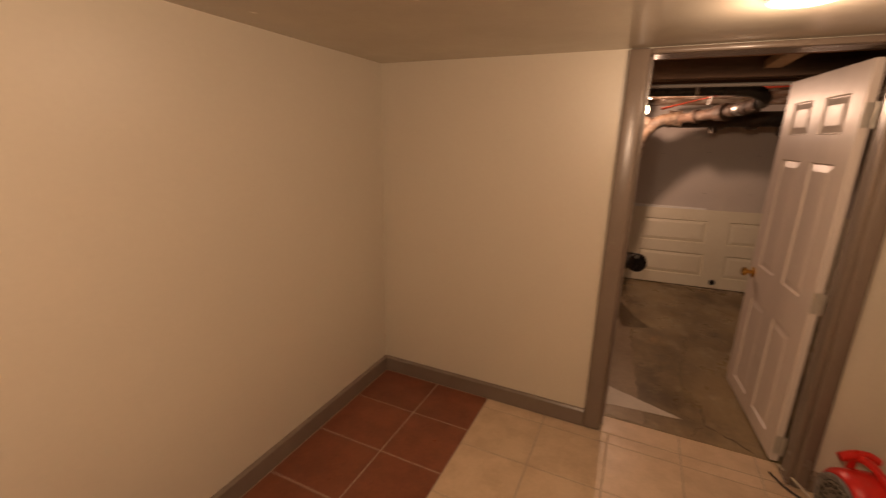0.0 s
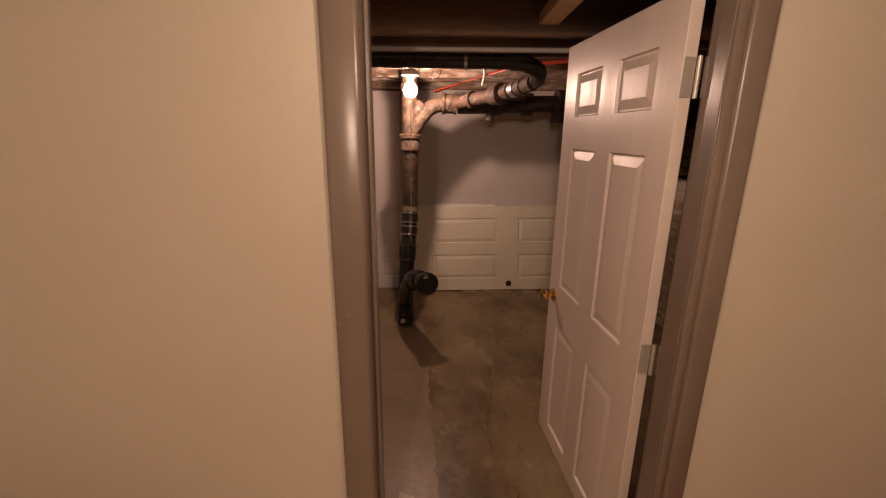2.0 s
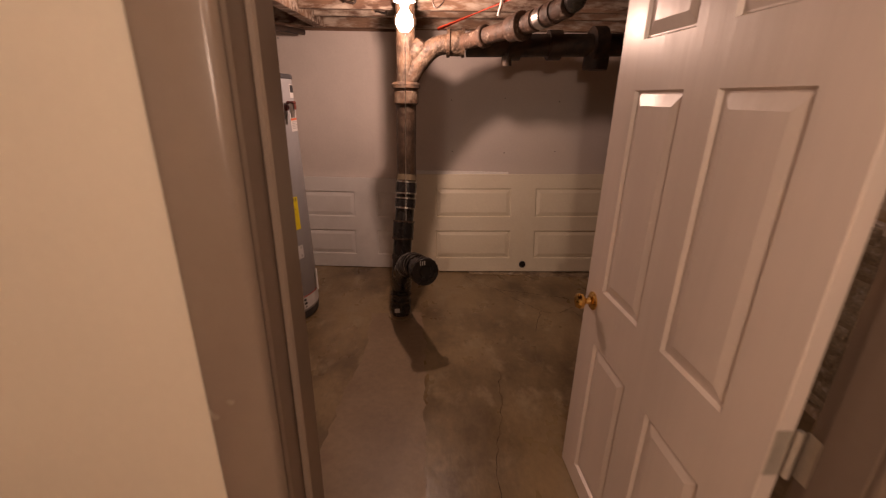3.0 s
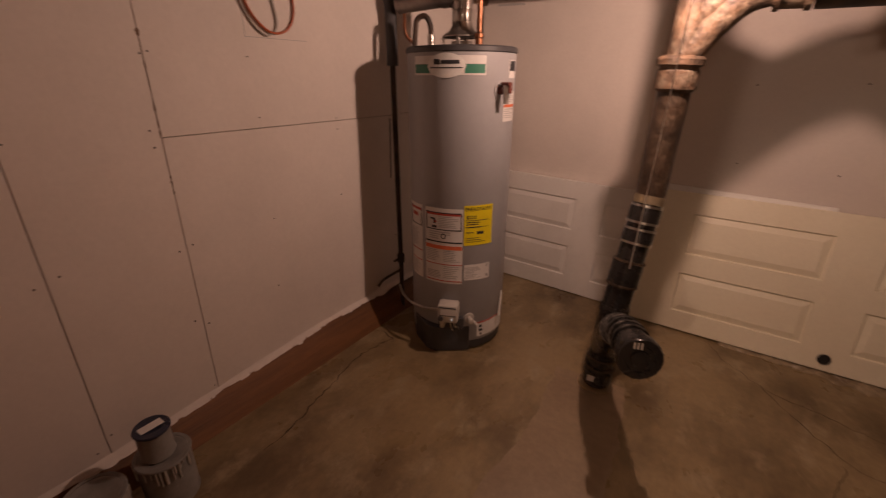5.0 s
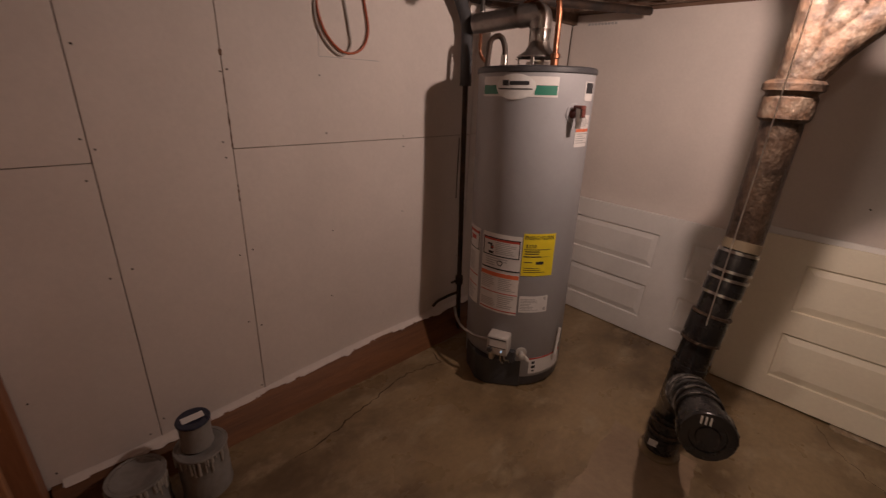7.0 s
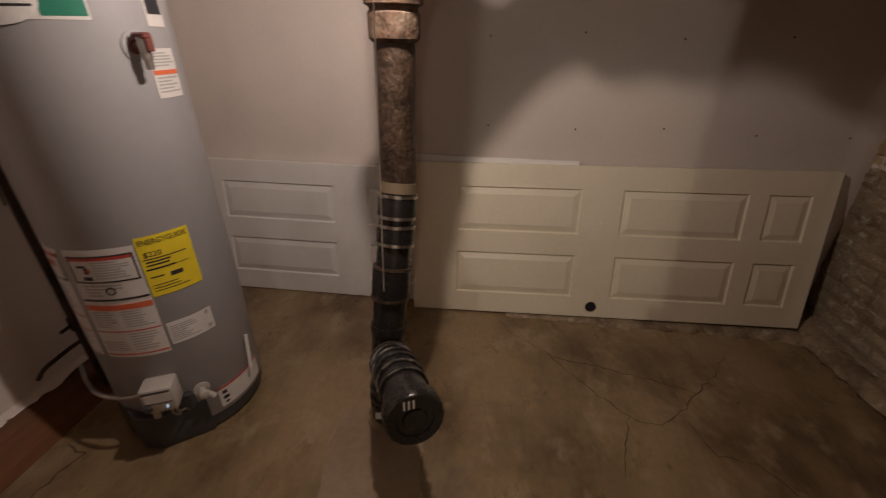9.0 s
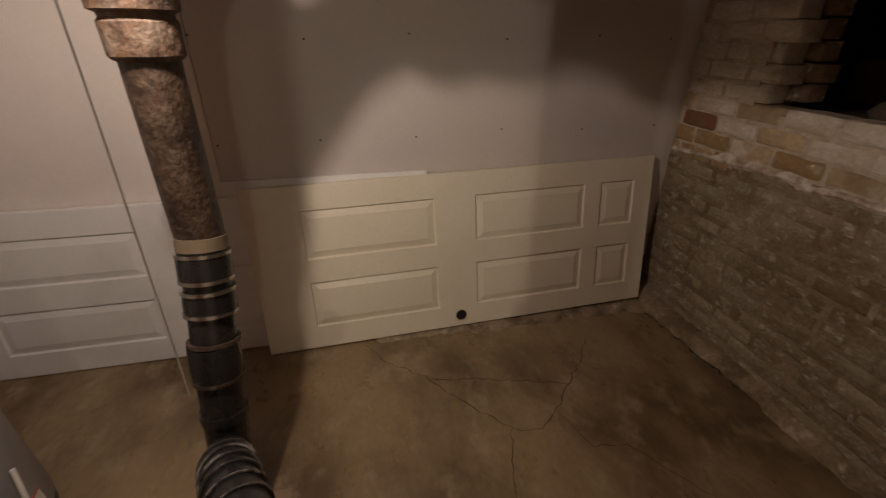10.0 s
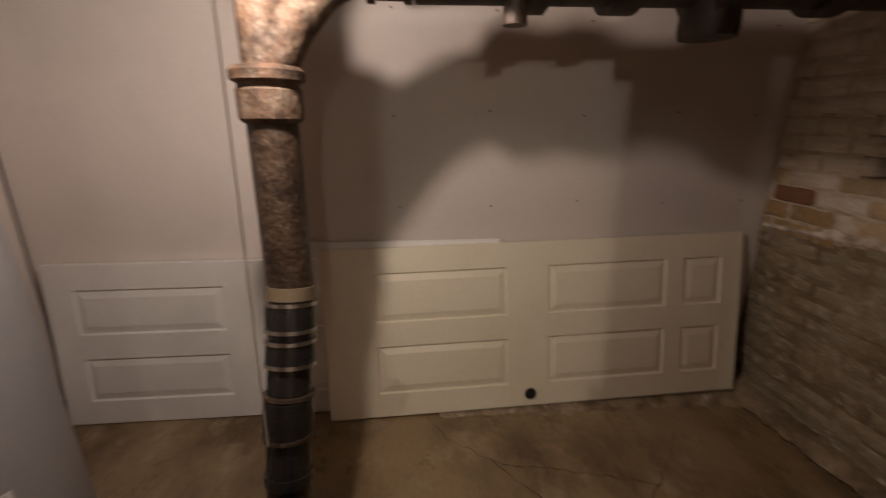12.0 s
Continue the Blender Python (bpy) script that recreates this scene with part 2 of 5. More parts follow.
part("head_jamb", bm_box(JL - 0.02, YP + 0.001, HEAD, JR + 0.02, YB + 0.01, HEAD + 0.02, 0.003), M_trim, door_frame)


def disc_lamp(x, y):
    o = thing("ceiling_light", pose(x, y, CEIL), "round flush white ceiling light glowing warm", "ceiling light", "disc lights on the ceiling")
    part("rim", bm_lathe([(0.068, 0), (0.088, 0), (0.088, -0.006), (0.080, -0.014), (0.068, -0.014)], 40), M_white, o)
    part("diffuser", bm_lathe([(0, -0.001), (0.067, -0.001), (0.067, -0.008), (0.05, -0.012), (0, -0.013)], 40), glow("lamp_diffuser", (1, 0.8, 0.58), 9.0), o, "glowing white diffuser")


disc_lamp(*DISC)
disc_lamp(*REAR)

# ---- the basement shell ----
YF = 1.70
setting("floor", bm_box(-1.3, YF, -0.1, 3.4, 4.8, 0), M_conc, "worn brown-grey concrete basement floor with stains", "floor")
setting("wall_west_backing", bm_box(-1.2, YB, 0, XL - 0.014, 4.8, 2.3), M_joist, "dark framing behind the wall boards", "wall")
setting("wall_back_backing", bm_box(-1.07, YBACK + 0.013, 0, XR + 0.2, 4.8, 2.3), M_joist, "dark framing behind the back wall boards", "wall")
setting("ceiling_subfloor", bm_box(-1.3, YP, 2.12, 3.4, 4.8, 2.16), M_joist, "dark old plank subfloor above the joists", "ceiling")


# ---- doors ----
def bm_panel_door(w, h, th, panels, bore=None):
    """A moulded panel door: x across, z up, its faces at y = 0 and y = th; panels are (x0, x1, z0, z1)."""
    bm = bmesh.new()
    xs = sorted({0, w, *[p[0] for p in panels], *[p[1] for p in panels]})
    zs = sorted({0, h, *[p[2] for p in panels], *[p[3] for p in panels]})
    grid = {(i, j, s): bm.verts.new((x, s * th, z)) for i, x in enumerate(xs) for j, z in enumerate(zs) for s in (0, 1)}
    cells = []
    for s in (0, 1):
        for i in range(len(xs) - 1):
            for j in range(len(zs) - 1):
                q = [grid[i, j, s], grid[i + 1, j, s], grid[i + 1, j + 1, s], grid[i, j + 1, s]]
                f = bm.faces.new(q if s == 0 else q[::-1])
                cx, cz = (xs[i] + xs[i + 1]) / 2, (zs[j] + zs[j + 1]) / 2
                if any(a < cx < b and c < cz < d for a, b, c, d in panels):
                    cells.append(f)
    nx, nz = len(xs) - 1, len(zs) - 1
    for i in range(nx):
        bm.faces.new((grid[i, 0, 0], grid[i, 0, 1], grid[i + 1, 0, 1], grid[i + 1, 0, 0]))
        bm.faces.new((grid[i, nz, 0], grid[i + 1, nz, 0], grid[i + 1, nz, 1], grid[i, nz, 1]))
    for j in range(nz):
        bm.faces.new((grid[0, j, 0], grid[0, j + 1, 0], grid[0, j + 1, 1], grid[0, j, 1]))
        bm.faces.new((grid[nx, j, 0], grid[nx, j, 1], grid[nx, j + 1, 1], grid[nx, j + 1, 0]))
    bm.normal_update()
    for thick, depth in ((0.005, -0.010), (0.004, 0.0), (0.030, 0.0085)):
        bmesh.ops.inset_individual(bm, faces=cells, thickness=thick, depth=depth, use_even_offset=True)
    bmesh.ops.dissolve_limit(bm, angle_limit=0.001, verts=bm.verts, edges=bm.edges)
    rim = [e for e in bm.edges if all(min(abs(v.co.x), abs(v.co.x - w)) < 1e-5 or min(abs(v.co.z), abs(v.co.z - h)) < 1e-5 for v in e.verts) and e.calc_face_angle(0) > 1]
    bmesh.ops.bevel(bm, geom=rim, offset=0.002, segments=1, affect="EDGES")
    return bm


def six_panels(w, rows, stile=0.115, mid=0.115):
    pw = (w - 2 * stile - mid) / 2
    return [(x, x + pw, a, b) for a, b in rows for x in (stile, stile + pw + mid)]


# the hinged door, wide open into the basement; its local x runs from the hinge to the latch
DW, DH, DT = 0.785, 1.825, 0.035
door_1 = thing("door_1", pose(1.143, YB + 0.014, 0.012, 0, 0, 95.2), "white six-panel moulded door standing wide open", "door")
leaf = part("leaf", bm_panel_door(DW, DH, DT, six_panels(DW, ((0.085, 0.615), (0.808, 1.418), (1.543, 1.708)))), M_doorw, door_1, smooth=9)


def bm_knob(side):
    m = pose(DW - 0.062, 0 if side < 0 else DT, 0.750, 90 if side < 0 else -90)
    return bm_lathe([(0, 0), (0.032, 0), (0.032, 0.004), (0.026, 0.009), (0.012, 0.012), (0.010, 0.026), (0.014, 0.030), (0.025, 0.038), (0.027, 0.048), (0.022, 0.058), (0.010, 0.062), (0, 0.0625)], 28, m)


part("knob", bm_knob(1), M_brass, door_1, "polished brass knob")
part("knob", bm_knob(-1), M_brass, door_1, "polished brass knob")
part("latch_plate", bm_box(DW - 0.0005, 0.006, 0.720, DW + 0.0015, 0.029, 0.780, 0.001), M_brass, door_1, "brass latch plate")
for zh in (0.04, 0.775, 1.565):
    hinge = part("hinge", bm_lathe([(0, 0), (0.006, 0), (0.006, 0.1), (0, 0.1)], 12, pose(-0.006, -0.004, zh)), M_nickel, door_1, "satin nickel butt hinge")
    part("hinge_leaf", bm_box(-0.0025, 0.004, zh + 0.002, -0.0005, DT, zh + 0.098, 0.0008), M_nickel, hinge)
    part("hinge_plate", bm_box(-0.040, -0.020, zh + 0.002, -0.006, -0.017, zh + 0.098, 0.0008), M_nickel, hinge)


# door slabs laid on edge against the back wall: local x is the door's height, z its width
def slab(label, m, w, length, rows, material, bore=None):
    o = thing("door_slab", m, label, "door slab", "door slabs leaning on the wall")
    st = 0.115
    pw = (w - 3 * st) / 2
    pan = [(a, b, z, z + pw) for a, b in rows for z in (st, st + pw + st)]
    part("leaf", bm_panel_door(length, w, 0.035, pan), material, o, smooth=9)
    if bore:
        part("bore_hole", joined(bm_lathe([(0.027, -0.0015), (0.030, -0.0015), (0.030, 0.002), (0.027, 0.002)], 28, pose(*bore, 90))), M_steel, o, "worn rim of the lock bore")
        part("bore_shadow", bm_lathe([(0, -0.001), (0.0268, -0.001), (0.0268, 0.001), (0, 0.001)], 28, pose(*bore, 90)), M_black, o, "dark open lock bore")
    return o


slab("cream six-panel door slab lying on its long edge against the wall", pose(0.207, 4.412, 0.004, -8.8, -1.15, 0.7), 0.813, 2.035,
     ((0.235, 0.855), (1.055, 1.645), (1.735, 1.93)), M_slabc, (0.965, 0, 0.062))
slab("white panelled door slab lying on its long edge behind the cream one", pose(-0.995, 4.487, 0.004, -5.2, 0, 0), 0.765, 2.03,
     ((0.115, 0.745), (0.93, 1.55), (1.66, 1.92)), M_slabw)
tagged(mesh_ob("loose_board", bm_box(0.12, 4.578, 0.0, 1.02, 4.592, 0.835, 0.002), M_slabw), "thin white board standing behind the door slabs", "board")


# ---- wall boards ----
def board(name, x0, y0, z0, x1, y1, z1, material, parent):
    return part(name, bm_box(x0, y0, z0, x1, y1, z1, 0.001), material, parent, smooth=None)


G = 0.0014
wall_west = thing("wall_west", pose(0, 0, 0), "unfinished drywall boards screwed to the side wall", "wall", kind="structure")
ys = (YB, 2.093, 2.49, 3.72, 4.59)
for k, (a, b) in enumerate(zip(ys, ys[1:])):
    if k == 1:
        board("wall_board", XL - 0.013, a + G, 0.090, XL, b - G, 1.80, M_dry, wall_west)
    else:
        zc = (1.157, 0, 1.174, 1.18)[k]
        board("wall_board", XL - 0.013, a + G, 0.090, XL, b - G, zc - G, M_dry, wall_west)
        board("wall_board", XL - 0.013, a + G, zc + G, XL, b - G, 1.80, M_dry, wall_west)
wall_back = thing("wall_back", pose(0, 0, 0), "drywall boards on the back wall above leaning doors", "wall", kind="structure")
board("wall_board", XL, YBACK, 0.0, 0.119, YBACK + 0.013, 1.855, M_dry, wall_back)
part("joint_tape", bm_box(-0.255, YBACK - 0.0004, 0.0, -0.225, YBACK + 0.001, 1.85), M_dry, wall_back, smooth=None)
board("wall_board", 0.123, YBACK - 0.002, 0.0, XR + 0.02, YBACK + 0.013, 1.87, M_drygrey, wall_back)


def screw(x, y, z, axis, parent, size=1.0):
    m = pose(x, y, z, 90) if axis == "y" else pose(x, y, z, 0, 90)
    o = new("screw_head", SCREW)
    o.parent, o.matrix_basis = parent, m @ Matrix.Diagonal((size, size, 1, 1))


SCREW = bpy.data.meshes.new("screw_head")
_b = bm_lathe([(0, -0.0012), (0.0030, -0.0012), (0.0030, 0.0012), (0.002, 0.0005), (0, 0.0005)], 10)
_b.to_mesh(SCREW)
SCREW.materials.append(M_seam)
rs = random.Random(4)
for x in (0.145, 0.553, 0.963, 1.379, 1.80, 2.2):
    for z in (0.60, 1.0, 1.40, 1.78):
        screw(x + rs.uniform(-0.02, 0.02), YBACK - 0.003, z + rs.uniform(-0.02, 0.02), "y", wall_back, 1.45)
for y in (1.79, 2.07, 2.115, 2.47, 2.515, 2.85, 3.25, 3.68):
    for z in (0.16, 0.45, 0.80, 1.135, 1.20, 1.45, 1.72):
        if rs.random() < 0.72:
            screw(XL + 0.001, y + rs.uniform(-0.012, 0.012), z + rs.uniform(-0.03, 0.03), "x", wall_west)
PLANK_X, PLANK_TOP_X = -0.957, -1.030


def plank_top(y):
    return 0.100 + 0.055 * max(0.0, min(1.0, (y - 2.1) / 0.95))


def bm_plank(y0, y1, n=60):
    """A sill timber leaning on the wall, its top rising along it, with slightly waney edges."""
    bm, prev = bmesh.new(), None
    for k in range(n + 1):
        y = y0 + (y1 - y0) * k / n
        z = plank_top(y) + 0.002 * noise.noise(Vector((y * 9, 2, 5)))
        x, xt = PLANK_X, PLANK_TOP_X + 0.0025 * noise.noise(Vector((y * 6, 4, 1)))
        ring = [bm.verts.new(p) for p in ((XL - 0.012, y, 0), (x, y, 0), (xt, y, z - 0.005), (xt - 0.004, y, z), (XL - 0.012, y, z))]
        if prev:
            for i in range(5):
                bm.faces.new((prev[i], prev[(i + 1) % 5], ring[(i + 1) % 5], ring[i]))
        else:
            bm.faces.new(ring)
        prev = ring
    bm.faces.new(prev[::-1])
    return bm


def bm_compound(y0, y1, n=170):
    """Joint compound smeared over the plank's top, dripping over its edge here and there."""
    bm, prev = bmesh.new(), None
    for k in range(n + 1):
        y = y0 + (y1 - y0) * k / n
        z = plank_top(y)
        w = noise.noise(Vector((y * 5, 8, 2))) + 0.6 * noise.noise(Vector((y * 23, 3, 2)))
        x = PLANK_TOP_X - 0.004 + min(0.0045, 0.012 * w)
        drop = max(0.0005, 0.016 * w - 0.003) if x > PLANK_TOP_X - 0.0005 else 0.0005
        ring = [bm.verts.new(p) for p in ((XL + 0.0012, y, z + 0.014 + 0.006 * w), (XL + 0.006, y, z + 0.008), (x - 0.006, y, z + 0.004), (x, y, z + 0.002), (x + 0.004 + drop, y, z - 0.003 - drop))]
        if prev:
            for i in range(4):
                bm.faces.new((prev[i], prev[i + 1], ring[i + 1], ring[i]))
        prev = ring
    return bm


base_plank = setting("base_plank", bm_plank(YB + 0.09, 3.95), M_plate, "reddish stained wooden sill plank along the floor", "baseboard", 30)
part("compound_smear", bm_compound(1.80, 3.93, 260), M_dry, base_plank, "pale joint compound feathered down onto the plank", 80)

# ---- water heater ----
HX, HY, HR, HZ = -0.632, 3.685, 0.256, 1.502
heater = thing("water_heater", pose(HX + 0.033, HY - 0.005, 0, 0, -1.85, 0), "grey cylindrical gas water heater covered in labels", "water heater")
part("tank", bm_lathe([(0.0, 0.055), (HR - 0.004, 0.055), (HR, 0.062), (HR, HZ - 0.012)], 72), M_tank, heater)
part("base_ring", bm_lathe([(0, 0.0), (HR - 0.012, 0.0), (HR - 0.006, 0.01), (HR - 0.004, 0.056), (0, 0.056)], 72), M_tankd, heater, "black base ring")
part("top_cap", bm_lathe([(HR + 0.002, HZ - 0.024), (HR + 0.005, HZ - 0.020), (HR + 0.005, HZ - 0.004), (HR - 0.001, HZ + 0.002), (HR - 0.03, HZ + 0.004), (0, HZ + 0.004)], 72), M_tankd, heater, "dark grey top cap")

# heater details
M_label = mat("printed_label_paper", (0.72, 0.70, 0.68), 0.5, bump=0.0, fine=0.03)
M_ink = mat("grey_label_print", (0.43, 0.42, 0.415), 0.6, bump=0.0)
M_inkd = mat("black_label_print", (0.03, 0.03, 0.035), 0.6, bump=0.0)
M_red = mat("red_label_print", (0.50, 0.07, 0.05), 0.5, bump=0.0)
M_orange = mat("orange_label_print", (0.72, 0.17, 0.07), 0.5, bump=0.0)
M_yellow = mat("yellow_label_paper", (0.85, 0.68, 0.02), 0.45, bump=0.0, fine=0.02)
M_green = mat("green_label_print", (0.03, 0.20, 0.13), 0.45, bump=0.0)
M_copper = mat("copper_pipe", (0.42, 0.185, 0.10), 0.38, metal=1.0, second=(0.22, 0.105, 0.065), scale=20, bump=0.05)
M_duct = mat("dull_galvanised_duct", (0.52, 0.49, 0.46), 0.36, metal=0.9, second=(0.34, 0.31, 0.29), scale=12, bump=0.15)
M_foam = mat("grey_foam_sleeve", (0.075, 0.075, 0.08), 0.85, bump=0.25, bscale=150)
M_gasp = mat("black_iron_pipe", (0.035, 0.028, 0.025), 0.55, second=(0.08, 0.05, 0.035), scale=14, bump=0.15, metal=0.3)
M_valve = mat("beige_valve_plastic", (0.52, 0.49, 0.45), 0.45, bump=0.03)
M_cable = mat("grey_cable_jacket", (0.40, 0.37, 0.34), 0.55, bump=0.04)
M_cabled = mat("dusty_dark_cable", (0.20, 0.175, 0.155), 0.6, bump=0.1)
M_redp = mat("faded_red_valve_paint", (0.15, 0.042, 0.032), 0.5, bump=0.15)


LIFT, TURN = -0.003, 6


def arc_patch(a0, a1, z0, z1, lift, r=HR, n=0):
    """A sheet bent round the tank from angle a0 to a1 (degrees) and z0 to z1."""
    n = n or max(2, int(abs(a1 - a0) / 3))
    a0, a1 = (a0 + TURN, a1 + TURN) if z0 < 1.0 else (a0 - 3, a1 - 3)
    z0, z1 = (z0 + LIFT, z1 + LIFT) if 0.3 < z0 < 1.0 else (z0, z1)
    bm = bmesh.new()
    rows = []
    for rr in (r + lift, r + lift - 0.0008):
        rows.append([[bm.verts.new((rr * math.cos(radians(a0 + (a1 - a0) * k / n)), rr * math.sin(radians(a0 + (a1 - a0) * k / n)), z)) for k in range(n + 1)] for z in (z0, z1)])
    for lo, hi in rows[:1]:
        for k in range(n):
            bm.faces.new((lo[k], lo[k + 1], hi[k + 1], hi[k]))
    (lo, hi), (lo2, hi2) = rows
    for k in range(n):
        bm.faces.new((lo[k], lo2[k], lo2[k + 1], lo[k + 1]))
        bm.faces.new((hi[k], hi[k + 1], hi2[k + 1], hi2[k]))
    bm.faces.new((lo[0], hi[0], hi2[0], lo2[0])), bm.faces.new((lo[n], lo2[n], hi2[n], hi[n]))
    return bm


def bars(a0, a1, z0, z1, n, lift, seed, w=(0.6, 1.0), th=0.45):
    """Unreadable lines of print."""
    r = random.Random(seed)
    p = (z1 - z0) / n
    return joined(*[arc_patch(a0, a0 + (a1 - a0) * r.uniform(*w), z1 - p * (k + 1) + p * (1 - th), z1 - p * k, lift, n=4) for k in range(n)])


def heater_label(name, a0, a1, z0, z1, material, label, lift=0.0015):
    return part(name, arc_patch(a0, a1, z0, z1, lift), material, heater, label)


lab = heater_label("instruction_label", -104, -59.5, 0.405, 0.80, M_label, "white instruction label with red bands")
for b_ in (arc_patch(-102.5, -61, 0.69, 0.695, 0.0025), arc_patch(-102.5, -61, 0.775, 0.78, 0.0025), arc_patch(-102.5, -101.3, 0.69, 0.78, 0.0025), arc_patch(-62, -61, 0.69, 0.78, 0.0025), arc_patch(-103, -60, 0.625, 0.632, 0.0025), arc_patch(-97, -91, 0.742, 0.75, 0.0025), arc_patch(-93, -90, 0.722, 0.742, 0.0025), arc_patch(-95, -89, 0.70, 0.712, 0.0025),):
    part("frame_line", b_, M_inkd, lab)
for b_ in (arc_patch(-101.5, -61.5, 0.765, 0.776, 0.0022), arc_patch(-103, -60, 0.507, 0.511, 0.0022), arc_patch(-103, -60, 0.415, 0.42, 0.0022), arc_patch(-92, -89, 0.728, 0.736, 0.003),):
    part("red_band", b_, M_red, lab)
part("orange_band", arc_patch(-103.5, -60, 0.59, 0.61, 0.0022), M_orange, lab)
tagged(part("fine_print", joined(bars(-87, -63, 0.70, 0.76, 7, 0.0022, 1), bars(-98, -66, 0.637, 0.682, 4, 0.0022, 2, (0.3, 0.8)), bars(-102, -83, 0.52, 0.585, 7, 0.0022, 3), bars(-81, -62, 0.52, 0.585, 7, 0.0022, 4),
     bars(-102, -83, 0.428, 0.47, 5, 0.0022, 5), bars(-81, -62, 0.428, 0.50, 7, 0.0022, 6)), M_ink, lab), kind="stuff")
ring_bm = bm_lathe([(0.010, 0), (0.014, 0), (0.014, 0.001), (0.010, 0.001)], 20, Matrix.Rotation(radians(-75), 4, "Z") @ pose(HR + 0.002, 0, 0.657, 0, 90))
part("round_mark", ring_bm, M_inkd, lab)
lab = heater_label("side_label", -134, -109, 0.405, 0.80, M_label, "white side label with red frame")
for b_ in (arc_patch(-133, -110, 0.77, 0.782, 0.0022), arc_patch(-133, -110, 0.555, 0.56, 0.0022), arc_patch(-133, -110, 0.50, 0.504, 0.0022), arc_patch(-128, -117, 0.735, 0.755, 0.0022),):
    part("red_band", b_, M_red, lab)
for b_ in (arc_patch(-133, -110, 0.69, 0.694, 0.0025), arc_patch(-111.2, -110, 0.69, 0.785, 0.0025), arc_patch(-133, -132, 0.69, 0.785, 0.0025),):
    part("frame_line", b_, M_inkd, lab)
tagged(part("fine_print", joined(bars(-131, -113, 0.57, 0.67, 9, 0.0022, 7), bars(-131, -113, 0.415, 0.49, 6, 0.0022, 8)), M_ink, lab), kind="stuff")
lab = heater_label("energy_label", -58.5, -25, 0.615, 0.818, M_yellow, "yellow energy rating label with black print", 0.002)
tagged(part("fine_print", joined(bars(-57, -34, 0.70, 0.712, 1, 0.0028, 9), arc_patch(-57, -30, 0.742, 0.745, 0.0028), arc_patch(-57, -30, 0.708, 0.7095, 0.0028), bars(-56, -38, 0.715, 0.736, 2, 0.0028, 10), bars(-56, -33, 0.625, 0.655, 3, 0.0028, 11, (0.4, 1.0), 0.25),
     arc_patch(-44, -36, 0.672, 0.686, 0.0028), arc_patch(-56, -48, 0.680, 0.684, 0.0028)), M_inkd, lab), kind="stuff")


def lettering(text, size, angle, z, material, parent, name, centre=True, lift=0.003, squeeze=1.0):
    """Words bent round the tank at an angle and height."""
    c = bpy.data.curves.new("words", "FONT")
    c.body, c.size, c.extrude, c.resolution_u = text, size, 0.0003, 2
    c.align_x = "CENTER" if centre else "LEFT"
    o = bpy.data.objects.new("words", c)
    scene.collection.objects.link(o)
    me = bpy.data.meshes.new_from_object(o.evaluated_get(bpy.context.evaluated_depsgraph_get()))
    bpy.data.objects.remove(o)
    for v in me.vertices:
        a = radians(angle + TURN + 1) + v.co.x * squeeze / HR
        r = HR + lift + v.co.z
        v.co = (r * math.cos(a), r * math.sin(a), z + v.co.y)
    me.materials.append(material)
    w = new(name, me)
    w.parent = parent
    return w


lettering("ENERGYGUIDE", 0.024, -43, 0.789, M_inkd, lab, "title", squeeze=0.85)
lettering("$220", 0.024, -57, 0.749, M_inkd, lab, "price", centre=False)
lab = heater_label("data_label", -57.5, -26, 0.425, 0.510, M_label, "white data plate label with fine print")
tagged(part("fine_print", joined(bars(-56, -33, 0.432, 0.496, 8, 0.0022, 12, (0.4, 0.95)), arc_patch(-31, -28, 0.435, 0.45, 0.0022), arc_patch(-31, -29, 0.49, 0.505, 0.0022)), M_ink, lab), kind="stuff")
lab = heater_label("brand_badge", -108, -31, 1.386, 1.463, M_label, "silver and green badge with a white oval")
for b_ in (arc_patch(-107, -87, 1.394, 1.430, 0.0022), arc_patch(-52, -32, 1.394, 1.430, 0.0022),):
    part("green_band", b_, M_green, lab)
for b_ in (arc_patch(-107, -32, 1.430, 1.429, 0.0022),):
    part("dark_band", b_, M_inkd, lab)
oval = bmesh.new()
ov = [oval.verts.new(((HR + 0.0035) * math.cos(radians(-73 + 19 * math.cos(2 * math.pi * k / 40))), (HR + 0.0035) * math.sin(radians(-73 + 19 * math.cos(2 * math.pi * k / 40))), 1.424 + 0.049 * math.sin(2 * math.pi * k / 40))) for k in range(40)]
for k in range(1, 19):
    oval.faces.new((ov[k], ov[k + 1], ov[39 - k], ov[40 - k])) if k < 19 else None
oval.faces.new((ov[0], ov[1], ov[39])), oval.faces.new((ov[19], ov[20], ov[21]))
part("oval", oval, mat("white_badge", (0.8, 0.8, 0.78), 0.35, bump=0), lab)
for b_ in (arc_patch(-82, -76, 1.428, 1.449, 0.0045), arc_patch(-75, -57, 1.430, 1.445, 0.0045), arc_patch(-86, -54, 1.413, 1.418, 0.0045),):
    part("mark_bar", b_, M_inkd, lab)
lab = heater_label("warning_sticker", -7, 16, 1.19, 1.32, M_label, "white warning sticker with an orange band")
part("orange_band", arc_patch(-6.5, 15.5, 1.252, 1.264, 0.0022), M_orange, lab)
tagged(part("fine_print", joined(bars(-5, 14, 1.27, 1.31, 5, 0.0022, 14), bars(-5, 14, 1.20, 1.246, 5, 0.0022, 15)), M_ink, lab), kind="stuff")
lab = heater_label("small_sticker", 0, 16, 1.375, 1.45, M_label, "small white and black sticker")
part("black_square", arc_patch(1.5, 14.5, 1.405, 1.446, 0.0022), M_inkd, lab)
